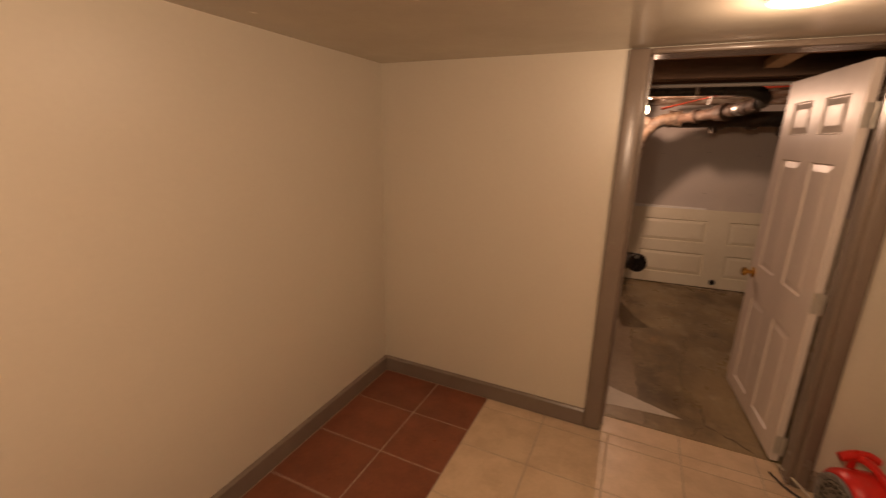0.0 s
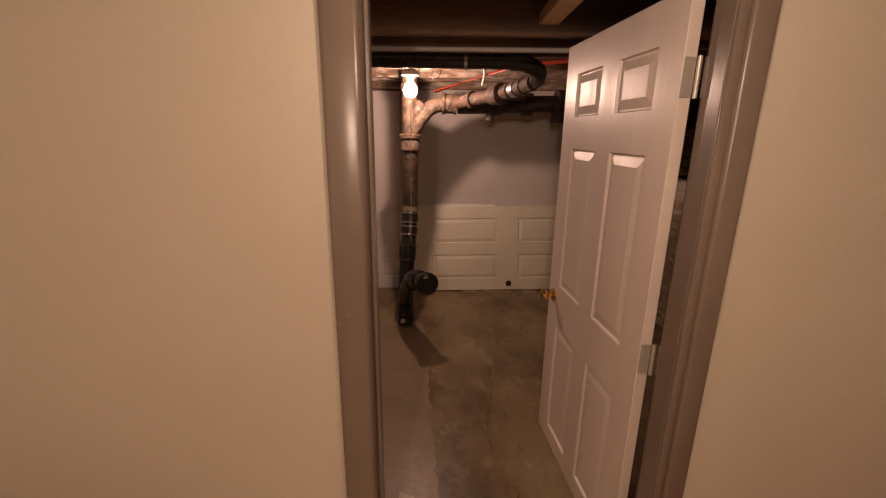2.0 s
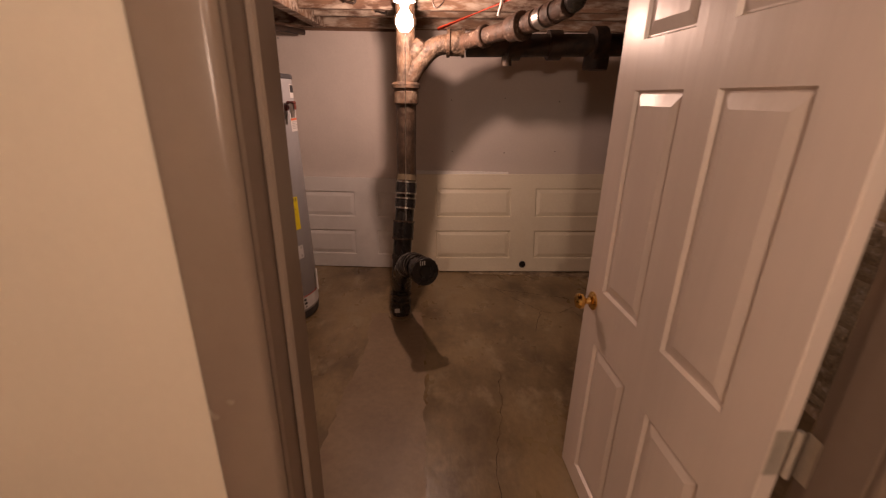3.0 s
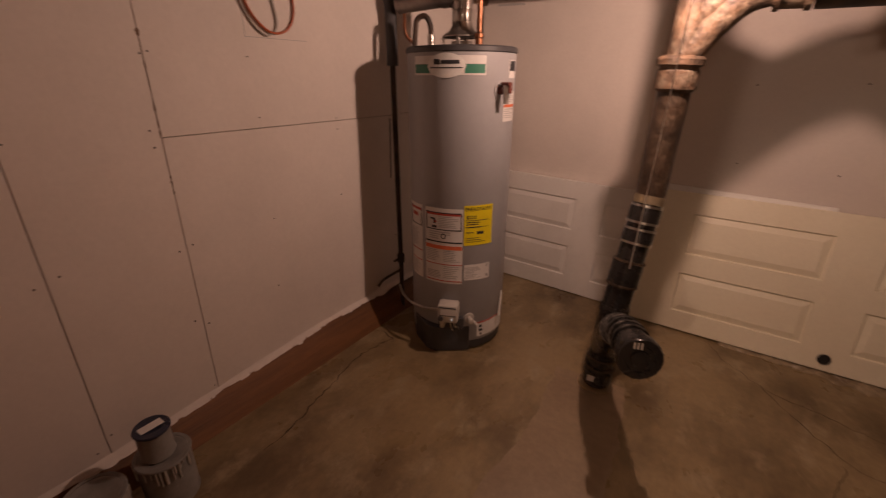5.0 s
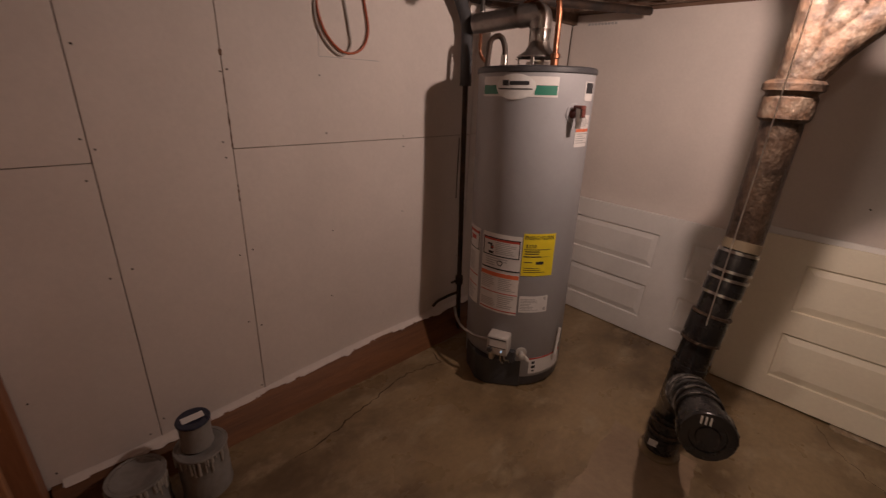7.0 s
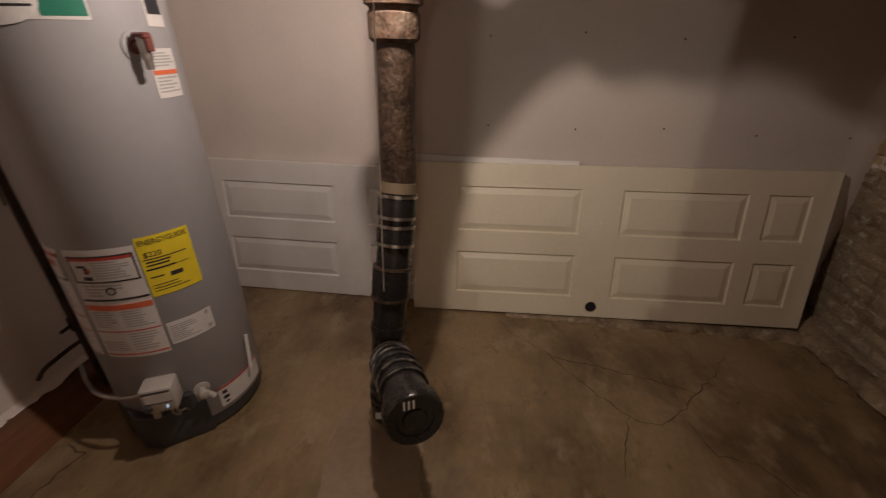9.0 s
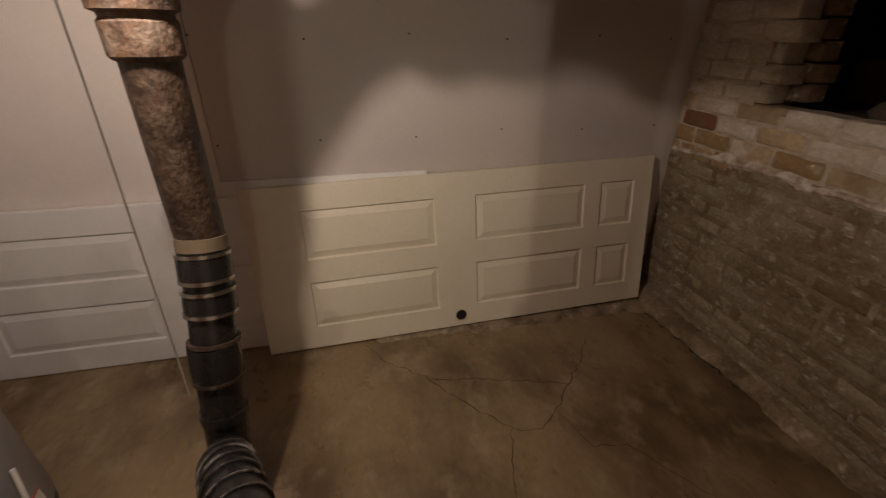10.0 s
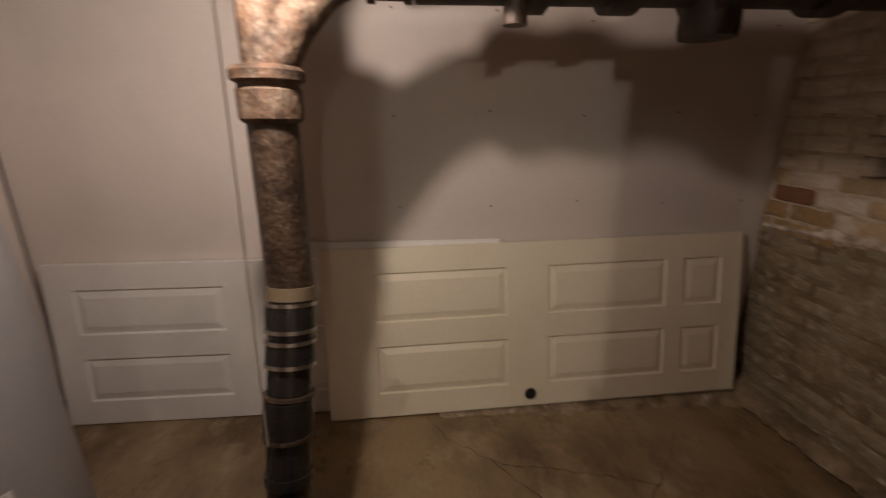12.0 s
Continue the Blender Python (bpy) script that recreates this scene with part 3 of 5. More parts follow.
lab = heater_label("burner_sticker", -40, 8, 0.075, 0.165, M_label, "pale sticker with a red line above the base")
part("red_line", arc_patch(-40, 8, 0.157, 0.165, 0.0022), M_red, lab)
for b_ in (arc_patch(-37, -33, 0.13, 0.145, 0.0022), arc_patch(-37, -32, 0.105, 0.12, 0.0022), arc_patch(-36, -33, 0.085, 0.095, 0.0022),):
    part("print_mark", b_, M_inkd, lab)
shield = bmesh.new()
plan = [(-128, HR - 0.02), (-122, HR + 0.004), (-92, HR + 0.036), (-80, HR + 0.036), (-44, HR + 0.004), (-40, HR - 0.02)]
rims = [[shield.verts.new((r * math.cos(radians(a)), r * math.sin(radians(a)), z)) for a, r in plan] for z in (0.0, 0.150)]
for k in range(len(plan)):
    shield.faces.new((rims[0][k], rims[0][(k + 1) % 6], rims[1][(k + 1) % 6], rims[1][k]))
shield.faces.new(rims[0][::-1]), shield.faces.new(rims[1])
bmesh.ops.bevel(shield, geom=shield.edges[:], offset=0.003, segments=1, affect="EDGES")
part("burner_shield", shield, M_tankd, heater, "black folded burner shield at the base")


def on_tank(angle, z, out=0.0):
    return Matrix.Rotation(radians(angle), 4, "Z") @ pose(HR + out, 0, z)


# gas control, drain tap, relief valve
valve = part("gas_control", bm_box(-0.005, -0.052, -0.05, 0.075, 0.052, 0.05, 0.012, 2), M_valve, heater, "beige gas control box")
valve.matrix_basis = on_tank(-67, 0.262)
part("dial", bm_lathe([(0, 0), (0.014, 0), (0.012, 0.008), (0, 0.008)], 16, pose(0.075, -0.035, -0.025, 0, 90)), M_tankd, valve, "dark round dial")
part("paper_tag", bm_box(0.0755, -0.035, -0.003, 0.077, 0.045, 0.03), M_label, valve, "printed tag")
for zz in (0.036, -0.008):
    part("slot", bm_box(0.074, -0.042, zz, 0.0765, 0.042, zz + 0.005), M_tankd, valve, "dark slot")
part("burner_opening", bm_box(-0.02, -0.06, -0.118, 0.012, 0.075, -0.048, 0.006), M_tankd, valve, "dark burner opening")
part("status_light", bm_box(0.0755, 0.020, -0.03, 0.0775, 0.026, -0.018), glow("status_glow", (0.6, 0.8, 1.0), 0.5), valve, "small bluish status light")
pv = part("pilot_pipe", joined(bm_tube(rounded([(0.03, 0.01, -0.05), (0.035, 0.012, -0.10), (0.01, 0.02, -0.13)], 0.03), 0.005, 8), bm_tube(rounded([(0.045, 0.03, -0.05), (0.05, 0.035, -0.085), (0.03, 0.05, -0.09), (0.005, 0.05, -0.12)], 0.02), 0.004, 8),
     bm_box(0.01, -0.045, -0.10, 0.05, -0.02, -0.05, 0.006)), M_steel, valve, "bright burner tubes")
tap = part("drain_tap", bm_lathe([(0, 0), (0.036, 0), (0.034, 0.004), (0.014, 0.006), (0.014, 0.03), (0.020, 0.032), (0.020, 0.052), (0.010, 0.056), (0, 0.056)], 20, pose(0, 0, 0, 0, 90)), M_valve, heater, "pale plastic drain tap")
tap.matrix_basis = on_tank(-44, 0.20) @ Matrix.Diagonal((0.8, 0.8, 0.8, 1))
part("tap_spout", bm_tube(rounded([(0.02, 0, 0), (0.035, 0.02, -0.01), (0.05, 0.04, -0.03)], 0.02), 0.012, 10), M_valve, tap)
rel = part("relief_valve", bm_lathe([(0, 0), (0.018, 0), (0.018, 0.012), (0.012, 0.014), (0.012, 0.045), (0, 0.045)], 16, pose(0, 0, 0, 0, 90)), M_redp, heater, "brass relief valve with a red lever")
rel.matrix_basis = on_tank(-17, 1.325)
part("valve_body", joined(bm_tube([(0.042, 0, 0.022), (0.042, 0, -0.03)], 0.014, 12), bm_tube([(0.042, 0, -0.028), (0.042, 0.0, -0.055)], 0.011, 10)), M_duct, rel)
part("lever", joined(bm_box(0.015, -0.012, 0.018, 0.066, 0.012, 0.034, 0.004), bm_box(0.058, -0.006, -0.012, 0.064, 0.014, 0.032, 0.003)), M_redp, rel, "red lever")
esc = part("escutcheon", bm_lathe([(0.02, -0.001), (0.042, -0.001), (0.040, 0.002), (0.02, 0.003)], 28, pose(0, 0, 0, 0, 90)), M_tank, heater)
esc.matrix_basis = on_tank(-15, 1.325)
part("overflow_tube", bm_tube([((HR + 0.012) * math.cos(radians(4)), (HR + 0.012) * math.sin(radians(4)), 0.30), ((HR + 0.02) * math.cos(radians(-3)), (HR + 0.02) * math.sin(radians(-3)), 0.165)], 0.007, 8), M_white, heater, "short white tube")
# draft hood and flue
hood = part("draft_hood", bm_lathe([(0.088, 0.045), (0.092, 0.047), (0.093, 0.052), (0.062, 0.072), (0.048, 0.092), (0.044, 0.12), (0.044, 0.19)], 32, pose(0, 0, HZ)), M_duct, heater, "galvanised draft hood on four legs")
for a in (20, 110, 200, 290):
    part("hood_leg", bm_box(-0.004, -0.008, 0, 0.001, 0.008, 0.05, 0.001), M_duct, hood).matrix_basis = Matrix.Rotation(radians(a), 4, "Z") @ pose(0.088, 0, HZ + 0.002)
part("hood_plate", joined(bm_box(-0.12, -0.005, HZ + 0.044, 0.12, 0.005, HZ + 0.048), bm_lathe([(0, HZ + 0.004), (0.05, HZ + 0.004), (0.05, HZ + 0.03), (0, HZ + 0.03)], 24)), M_duct, heater)
part("flue_elbow", bm_tube(rounded([(0, 0, HZ + 0.16), (0, 0, HZ + 0.222), (-0.09, -0.03, HZ + 0.215)], 0.055, 5), 0.047, 24, 0.04), M_duct, heater, "crimped flue elbow")
part("flue_pipe", bm_tube([Vector((-0.07, -0.024, HZ + 0.216)).lerp(Vector((-0.30, -0.095, HZ + 0.195)), k / 24) for k in range(25)], 0.042, 24, 0.05), M_duct, heater, "ribbed grey flue pipe")
part("duct_tape", bm_lathe([(0.045, 0.11), (0.0465, 0.115), (0.0465, 0.155), (0.045, 0.16)], 24, pose(0, 0, HZ)), M_steel, heater, "shiny foil tape")
hot = (0.12, -0.05)
part("hot_pipe", bm_tube([Vector((hot[0], hot[1], HZ + 0.2 * k / 24)) for k in range(25)] + rounded([(hot[0], hot[1], HZ + 0.205), (hot[0] - 0.01, hot[1], HZ + 0.27), (hot[0] - 0.09, hot[1] + 0.03, HZ + 0.29), (hot[0] - 0.22, hot[1] + 0.06, HZ + 0.27)], 0.06, 8), 0.0115, 12, 0.12), M_copper, heater, "copper hot water pipe")
part("hot_union", bm_lathe([(0, 0), (0.017, 0), (0.017, 0.03), (0.02, 0.034), (0.02, 0.05), (0.013, 0.054), (0, 0.054)], 12, pose(hot[0], hot[1], HZ + 0.004)), M_copper, heater, "tarnished brass union")
part("cold_pipe", bm_tube(rounded([(-0.09, -0.12, HZ), (-0.09, -0.12, HZ + 0.09), (-0.11, -0.13, HZ + 0.135), (-0.15, -0.15, HZ + 0.12), (-0.16, -0.155, HZ + 0.0)], 0.045), 0.012, 12), M_gasp, heater, "dark bent cold water pipe")
part("cold_union", bm_lathe([(0, 0), (0.016, 0), (0.016, 0.05), (0, 0.05)], 12, pose(-0.09, -0.12, HZ + 0.004)), M_steel, heater, "steel union")
part("gas_connector", bm_tube(rounded([(0.07, -0.26, 0.255), (0.0, -0.295, 0.25), (-0.12, -0.285, 0.245), (-0.24, -0.21, 0.235), (-0.30, -0.16, 0.25)], 0.06), 0.007, 10), M_duct, heater, "grey flexible gas connector")

# gas riser and pipes beside the heater
riser = thing("gas_riser", pose(-0.98, 3.635, 0, 1.7, -0.7, 0), "black iron gas riser sleeved in grey foam", "gas pipe")
part("pipe", bm_tube([(0, 0, 0.0), (0, 0, 1.85)], 0.014, 12), M_gasp, riser)
part("foam_sleeve", bm_tube(rounded([(0, 0, 1.42), (0, 0, 1.70), (0.02, -0.10, 1.83), (0.05, -0.25, 1.88)], 0.05), 0.028, 16), M_foam, riser, "grey foam sleeve")
part("valve", joined(bm_lathe([(0, 0), (0.022, 0), (0.022, 0.05), (0, 0.05)], 10, pose(0, 0, 0.33)), bm_box(-0.006, -0.065, 0.35, 0.006, 0.0, 0.362, 0.003)), M_gasp, riser, "gas cock with lever")
part("floor_pipe", bm_tube(rounded([(0.0, 0, 0.275), (0.0, -0.06, 0.28), (-0.015, -0.16, 0.265), (-0.025, -0.185, 0.235)], 0.03), 0.008, 10), M_gasp, riser)
line = thing("copper_line", pose(-0.945, 3.60, 0), "thin copper line with steel fitting beside heater", "pipe")
part("tube", bm_tube(rounded([(0.02, 0, 1.66), (0.02, 0, 1.56), (0.06, 0.03, 1.515)], 0.03), 0.008, 8), M_copper, line)
part("fitting", bm_lathe([(0, 1.65), (0.014, 1.65), (0.014, 1.69), (0.010, 1.70), (0.014, 1.71), (0.014, 1.75), (0.01, 1.76), (0.01, 1.92), (0, 1.92)], 12, pose(0.02, 0, 0)), M_steel, line, "steel coupling")

# ---- soil stack ----
stack = thing("soil_stack", pose(0, 0, 0), "old cast iron soil stack spliced with black plastic pipe", "drain pipe")
SX, SY = 0.265, 3.815
part("iron_pipe", bm_lathe([(0, 0.90), (0.061, 0.90), (0.061, 1.40), (0, 1.40)], 32, pose(SX, SY, 0)), M_iron, stack)
part("hub", bm_lathe([(0.056, 1.352), (0.068, 1.358), (0.075, 1.366), (0.076, 1.43), (0.070, 1.438), (0.072, 1.446), (0.085, 1.452), (0.086, 1.472), (0.076, 1.482), (0.056, 1.486)], 32, pose(SX, SY, 0)), M_ironl, stack, "flaking cast hub")
part("upper_pipe", bm_lathe([(0, 1.48), (0.055, 1.48), (0.055, 1.78), (0.064, 1.79), (0.064, 1.83), (0.055, 1.84), (0.055, 2.1), (0, 2.1)], 32, pose(SX, SY, 0)), M_ironl, stack)
part("branch_bend", bm_tube(rounded([(SX, SY, 1.46), (SX + 0.06, SY + 0.005, 1.57), (SX + 0.16, SY + 0.01, 1.685), (SX + 0.30, SY + 0.005, 1.70)], 0.12), 0.054, 28), M_ironl, stack)


# lump added between pipe and bend to block bulb light from the back wall
part("wye_crotch", bm_lathe([(0, -0.075), (0.045, -0.06), (0.054, -0.02), (0.054, 0.02), (0.045, 0.055), (0, 0.07)], 24, pose(SX + 0.062, SY + 0.006, 1.655, 0, 40)), M_ironl, stack)


def ring_at(p, d, profile, name, material, parent, label=""):
    m = Matrix.Translation(p) @ Vector(d).to_track_quat("Z", "Y").to_matrix().to_4x4()
    return part(name, bm_lathe(profile, 30, m), material, parent, label)


AX = [(0.232, 3.645, 0.0), (0.236, 3.665, 0.30), (0.246, 3.715, 0.55), (0.258, 3.775, 0.76), (SX, SY, 0.93)]


def axis_at(z):
    for a, b in zip(AX, AX[1:]):
        if a[2] <= z <= b[2]:
            k = (z - a[2]) / (b[2] - a[2])
            return Vector(a).lerp(Vector(b), k), (Vector(b) - Vector(a)).normalized()


part("plastic_pipe", bm_tube(AX, 0.060, 32), M_abs, stack)
for za, zb, r in ((0.53, 0.64, 0.067), (0.72, 0.79, 0.066), (0.81, 0.89, 0.067), (0.03, 0.09, 0.066), (0.40, 0.43, 0.065)):
    p, d = axis_at(za)
    ring_at(p, d, [(0.05, 0), (r, 0), (r + 0.001, (zb - za) * 0.5), (r, zb - za), (0.05, zb - za)], "coupling_sleeve", M_abs, stack)
for z in (0.115, 0.165, 0.535, 0.64, 0.722, 0.785, 0.815, 0.885):
    p, d = axis_at(z)
    ring_at(p, d, [(0.06, -0.005), (0.0695, -0.005), (0.0695, 0.005), (0.06, 0.005)], "pipe_clamp", M_steel if z > 0.7 else M_iron, stack, "worn steel clamp")
p, d = axis_at(0.905)
ring_at(p, d, [(0.05, -0.01), (0.0635, -0.01), (0.0635, 0.025), (0.05, 0.03)], "pipe_tape", mat("old_masking_tape", (0.20, 0.155, 0.095), 0.6), stack, "yellowed tape wrap")
part("floor_collar", bm_lathe([(0.05, 0), (0.085, 0), (0.08, 0.012), (0.062, 0.02), (0.05, 0.02)], 30, pose(0.232, 3.645, 0)), M_conc, stack)
part("paper_tag", bm_box(-0.025, -0.001, 0, 0.025, 0.001, 0.03), M_label, stack, "small white tag").matrix_basis = pose(0.225, 3.582, 0.055, -4, 0, 8)
M_dust = mat("pale_pipe_dust", (0.34, 0.31, 0.28), 0.5, second=(0.05, 0.045, 0.04), scale=16, mix=(0.38, 0.50), bump=0.2)
wy = part("cleanout_branch", bm_tube(rounded([(0.236, 3.665, 0.20), (0.262, 3.56, 0.375), (0.33, 3.40, 0.49), (0.415, 3.215, 0.515)], 0.14, 8), 0.063, 28, 0.0), M_abs, stack)
bp = rounded([(0.262, 3.56, 0.375), (0.33, 3.40, 0.49), (0.415, 3.215, 0.515)], 0.12, 5)
for k in range(1, len(bp) - 1):
    ring_at(bp[k], (bp[k + 1] - bp[k - 1]).normalized(), [(0.055, -0.008), (0.070, -0.006), (0.070, 0.006), (0.055, 0.008)], "rubber_rib", M_abs, wy)
    ring_at(bp[k] + (bp[k + 1] - bp[k - 1]).normalized() * 0.006, (bp[k + 1] - bp[k - 1]).normalized(), [(0.066, -0.001), (0.0708, -0.0012), (0.0708, 0.0012), (0.066, 0.001)], "dusty_edge", M_dust, wy)
cd = Vector((0.41 - 0.33, 3.215 - 3.40, 0.03)).normalized()
ring_at(Vector((0.415, 3.215, 0.515)) - cd * 0.03, cd, [(0.05, 0), (0.073, 0), (0.077, 0.005), (0.077, 0.05), (0.073, 0.056), (0.049, 0.056), (0.047, 0.052), (0.033, 0.052), (0.031, 0.058), (0, 0.058)], "cleanout_cap", M_abs, wy, "black ribbed cleanout cap")
for k in range(18):
    a = 2 * math.pi * k / 18
    m = Matrix.Translation(Vector((0.415, 3.215, 0.515)) - cd * 0.03) @ cd.to_track_quat("Z", "Y").to_matrix().to_4x4() @ Matrix.Rotation(a, 4, "Z") @ pose(0.0755, 0, 0.028)
    part("cap_rib", bm_box(-0.003, -0.004, -0.022, 0.003, 0.004, 0.022, 0.001), M_abs, wy).matrix_basis = m

# overhead drains
part("brand_emboss", joined(*[bm_box(-0.012 + 0.0, k * 0.012, -0.001, 0.012, k * 0.012 + 0.005, 0.001) for k in range(3)]), M_white, wy, "white stamped marks").matrix_basis = Matrix.Translation(Vector((0.415, 3.215, 0.515)) + cd * 0.0005) @ cd.to_track_quat("Z", "Y").to_matrix().to_4x4() @ pose(0.0, 0.05, 0.027, 0, 0, 90)
drain = thing("overhead_drain", pose(0, 0, 0), "overhead cast iron drain branch with rusty hubs", "drain pipe")
part("hub", bm_tube([(0.515, 3.82, 1.70), (0.60, 3.82, 1.70)], 0.070, 28), M_ironl, drain)
for x in (0.505, 0.592):
    part("hub_ring", bm_tube([(x, 3.82, 1.70), (x + 0.018, 3.82, 1.70)], 0.077, 28), M_ironl, drain)
DA, DB, DC = Vector((0.58, 3.82, 1.70)), Vector((0.875, 3.41, 1.735)), Vector((1.02, 3.11, 1.768))
M_drain = mat("rust_scaled_iron", (0.11, 0.062, 0.04), 0.65, second=(0.05, 0.03, 0.02), scale=18, mix=(0.42, 0.6), third=(0.34, 0.26, 0.20), tscale=28, tmix=(0.58, 0.7), bump=0.5, bscale=60)
part("pipe", bm_tube([DA, DB, DC], 0.043, 24), M_drain, drain)
for a, b, k0, k1, r in ((DA, DB, 0.40, 0.48, 0.057), (DA, DB, 0.84, 1.0, 0.060), (DA, DB, 0.97, 1.03, 0.068)):
    part("hub", bm_lathe([(0.03, 0), (r - 0.004, 0), (r, 0.006), (r, (b - a).length * (k1 - k0) - 0.006), (r - 0.005, (b - a).length * (k1 - k0)), (0.03, (b - a).length * (k1 - k0))], 26, Matrix.Translation(a.lerp(b, k0)) @ (b - a).to_track_quat("Z", "Y").to_matrix().to_4x4()), M_drain, drain, "rusty cast hub")
for k in (0.22, 0.42, 0.62):
    part("steel_coupling", bm_tube([DB.lerp(DC, k), DB.lerp(DC, k + 0.13)], 0.048, 24), M_drain if k != 0.42 else M_duct, drain, "banded steel coupling")
part("pipe", bm_tube([(0.62, 3.84, 1.69), (XR + 0.05, 3.95, 1.735)], 0.062, 24), M_gasp, drain, "black cast pipe running to the brick wall")
for x in (0.86, 1.10, 1.36, 1.70):
    y, z = 3.84 + (x - 0.62) * 0.063, 1.69 + (x - 0.62) * 0.026
    part("hub", bm_tube([(x, y, z), (x + 0.075, y + 0.005, z + 0.002)], 0.082 + 0.02 * (x == 1.36), 24), M_gasp, drain)
part("cleanout_boss", bm_lathe([(0, 0), (0.03, 0), (0.03, 0.05), (0.02, 0.055), (0.02, 0.07), (0, 0.07)], 12, pose(0.86, 3.83, 1.585)), M_iron, drain)
part("hanging_tee", bm_lathe([(0, 0), (0.07, 0), (0.075, 0.02), (0.07, 0.13), (0, 0.13)], 20, pose(1.40, 3.89, 1.575)), M_gasp, drain)
vent = thing("overhead_vent", pose(0, 0, 0), "black plastic drain pipe hung under the joists", "drain pipe")
part("pipe", bm_tube(rounded([(-1.0, 2.97, 1.86), (0.93, 2.95, 1.852), (1.025, 2.965, 1.815), (1.035, 3.09, 1.772)], 0.05, 8), 0.037, 24), M_abs, vent)
part("elbow", bm_tube(rounded([(0.86, 2.95, 1.851), (0.93, 2.95, 1.852), (1.025, 2.965, 1.815), (1.034, 3.07, 1.78)], 0.05, 8), 0.043, 24), M_abs, vent)
part("pipe_clip", bm_tube([(0.62, 2.95, 1.85), (0.635, 2.95, 1.85)], 0.040, 20), M_steel, vent, "steel strap")
tagged(mesh_ob("conduit", bm_tube([(-1.0, 2.62, 1.85), (1.4, 2.56, 1.842)], 0.011, 10), M_cable, 30), "thin grey conduit strapped under the joists", "conduit")
tagged(mesh_ob("iron_pipe", bm_tube([(-1.04, 3.28, 1.83), (0.1, 3.26, 1.89)], 0.03, 14), M_gasp, 30), "dark iron pipe under the joists", "pipe")
tagged(mesh_ob("iron_pipe", bm_tube([(-1.03, 3.10, 1.80), (-0.2, 2.2, 1.885)], 0.022, 14), M_gasp, 30), "dark iron pipe crossing under the joists", "pipe")
tagged(mesh_ob("iron_pipe", bm_tube([(-1.02, 1.8, 1.815), (-1.02, 3.75, 1.805)], 0.018, 14), M_gasp, 30), "dark iron pipe along the wall top", "pipe")
tagged(mesh_ob("iron_pipe", bm_tube([(-0.95, 3.5, 1.80), (-0.55, 4.5, 1.83)], 0.02, 14), M_gasp, 30), "dark iron pipe over the heater", "pipe")
tagged(mesh_ob("flexible_cable", bm_tube(rounded([(-0.95, 3.15, 1.89), (-0.85, 3.25, 1.80), (-0.62, 3.36, 1.745), (-0.42, 3.42, 1.80), (-0.38, 3.44, 1.90)], 0.15, 8), 0.0085, 10), M_cabled, 40), "grey armoured cable sagging from the joists", "cable")
M_redc = mat("red_cable", (0.60, 0.07, 0.03), 0.45, bump=0)
tagged(mesh_ob("red_pipe", bm_tube([(0.45, 4.02, 1.80), (0.95, 3.35, 1.895), (1.5, 3.0, 1.90)], 0.011, 10), M_redc, 40), "red plastic water line under the joists", "pipe")
tagged(mesh_ob("pipe_strap", bm_tube(rounded([(0.78, 3.55, 1.93), (0.785, 3.545, 1.86), (0.77, 3.55, 1.80)], 0.02), 0.009, 6), M_white, 40), "white plastic strap hanging from a joist", "strap")
tagged(mesh_ob("cable_loop", bm_tube(rounded([(0.45, 3.6, 1.92), (0.43, 3.58, 1.86), (0.45, 3.57, 1.83), (0.49, 3.58, 1.86), (0.50, 3.6, 1.92)], 0.03), 0.004, 6), M_gasp, 40), "small dark loop of cable under a joist", "cable")

# ---- bulb ----
bulb = thing("light_bulb", pose(BULB[0], BULB[1], BULB[2]), "bare lit bulb in a white porcelain ceiling holder", "light bulb")
gl = part("glass", bm_lathe([(0, -0.072), (0.024, -0.070), (0.042, -0.048), (0.047, -0.022), (0.036, 0.006), (0.018, 0.03), (0, 0.031)], 24), glow("bulb_glass", (1, 0.82, 0.62), 30.0), bulb, "glowing frosted glass")
gl.visible_shadow = False
part("holder", bm_lathe([(0, 0.03), (0.020, 0.03), (0.024, 0.045), (0.030, 0.06), (0.056, 0.064), (0.058, 0.075), (0.05, 0.085), (0, 0.085)], 32), M_white, bulb, "white porcelain holder")
part("box", bm_lathe([(0, 0.085), (0.05, 0.085), (0.05, 0.115), (0, 0.115)], 8), M_steel, bulb, "steel ceiling box")
tagged(mesh_ob("pull_string", bm_tube([(0.300, 3.47, 1.85), (0.299, 3.455, 1.3), (0.298, 3.43, 0.735)], 0.0017, 6), M_white, 40), "thin white pull string hanging before the stack", "string")

# ---- joists ----
for y, z0, x0, mt, lb in ((1.88, 1.893, XL, M_newwood, "reddish newer floor joist"), (2.42, 1.865, XL, M_joist, "dark old rough-sawn floor joist"), (2.80, 1.90, XL, M_joist, "dark old rough-sawn floor joist"),
                          (3.16, 1.91, XL, M_joist, "dark old rough-sawn floor joist"), (3.56, 1.90, -0.40, M_joistw, "whitewashed old floor joist"), (4.0, 1.895, -0.40, M_joistw, "whitewashed old floor joist"),
                          (4.30, 1.905, -0.40, M_joistw, "whitewashed old floor joist"), (4.565, 1.872, XL, M_joistw, "whitewashed plate on the back wall")):
    setting("joist", bm_box(x0, y - 0.024, z0, 3.0, y + 0.024, 2.12, 0.004), mt, lb, "joist")
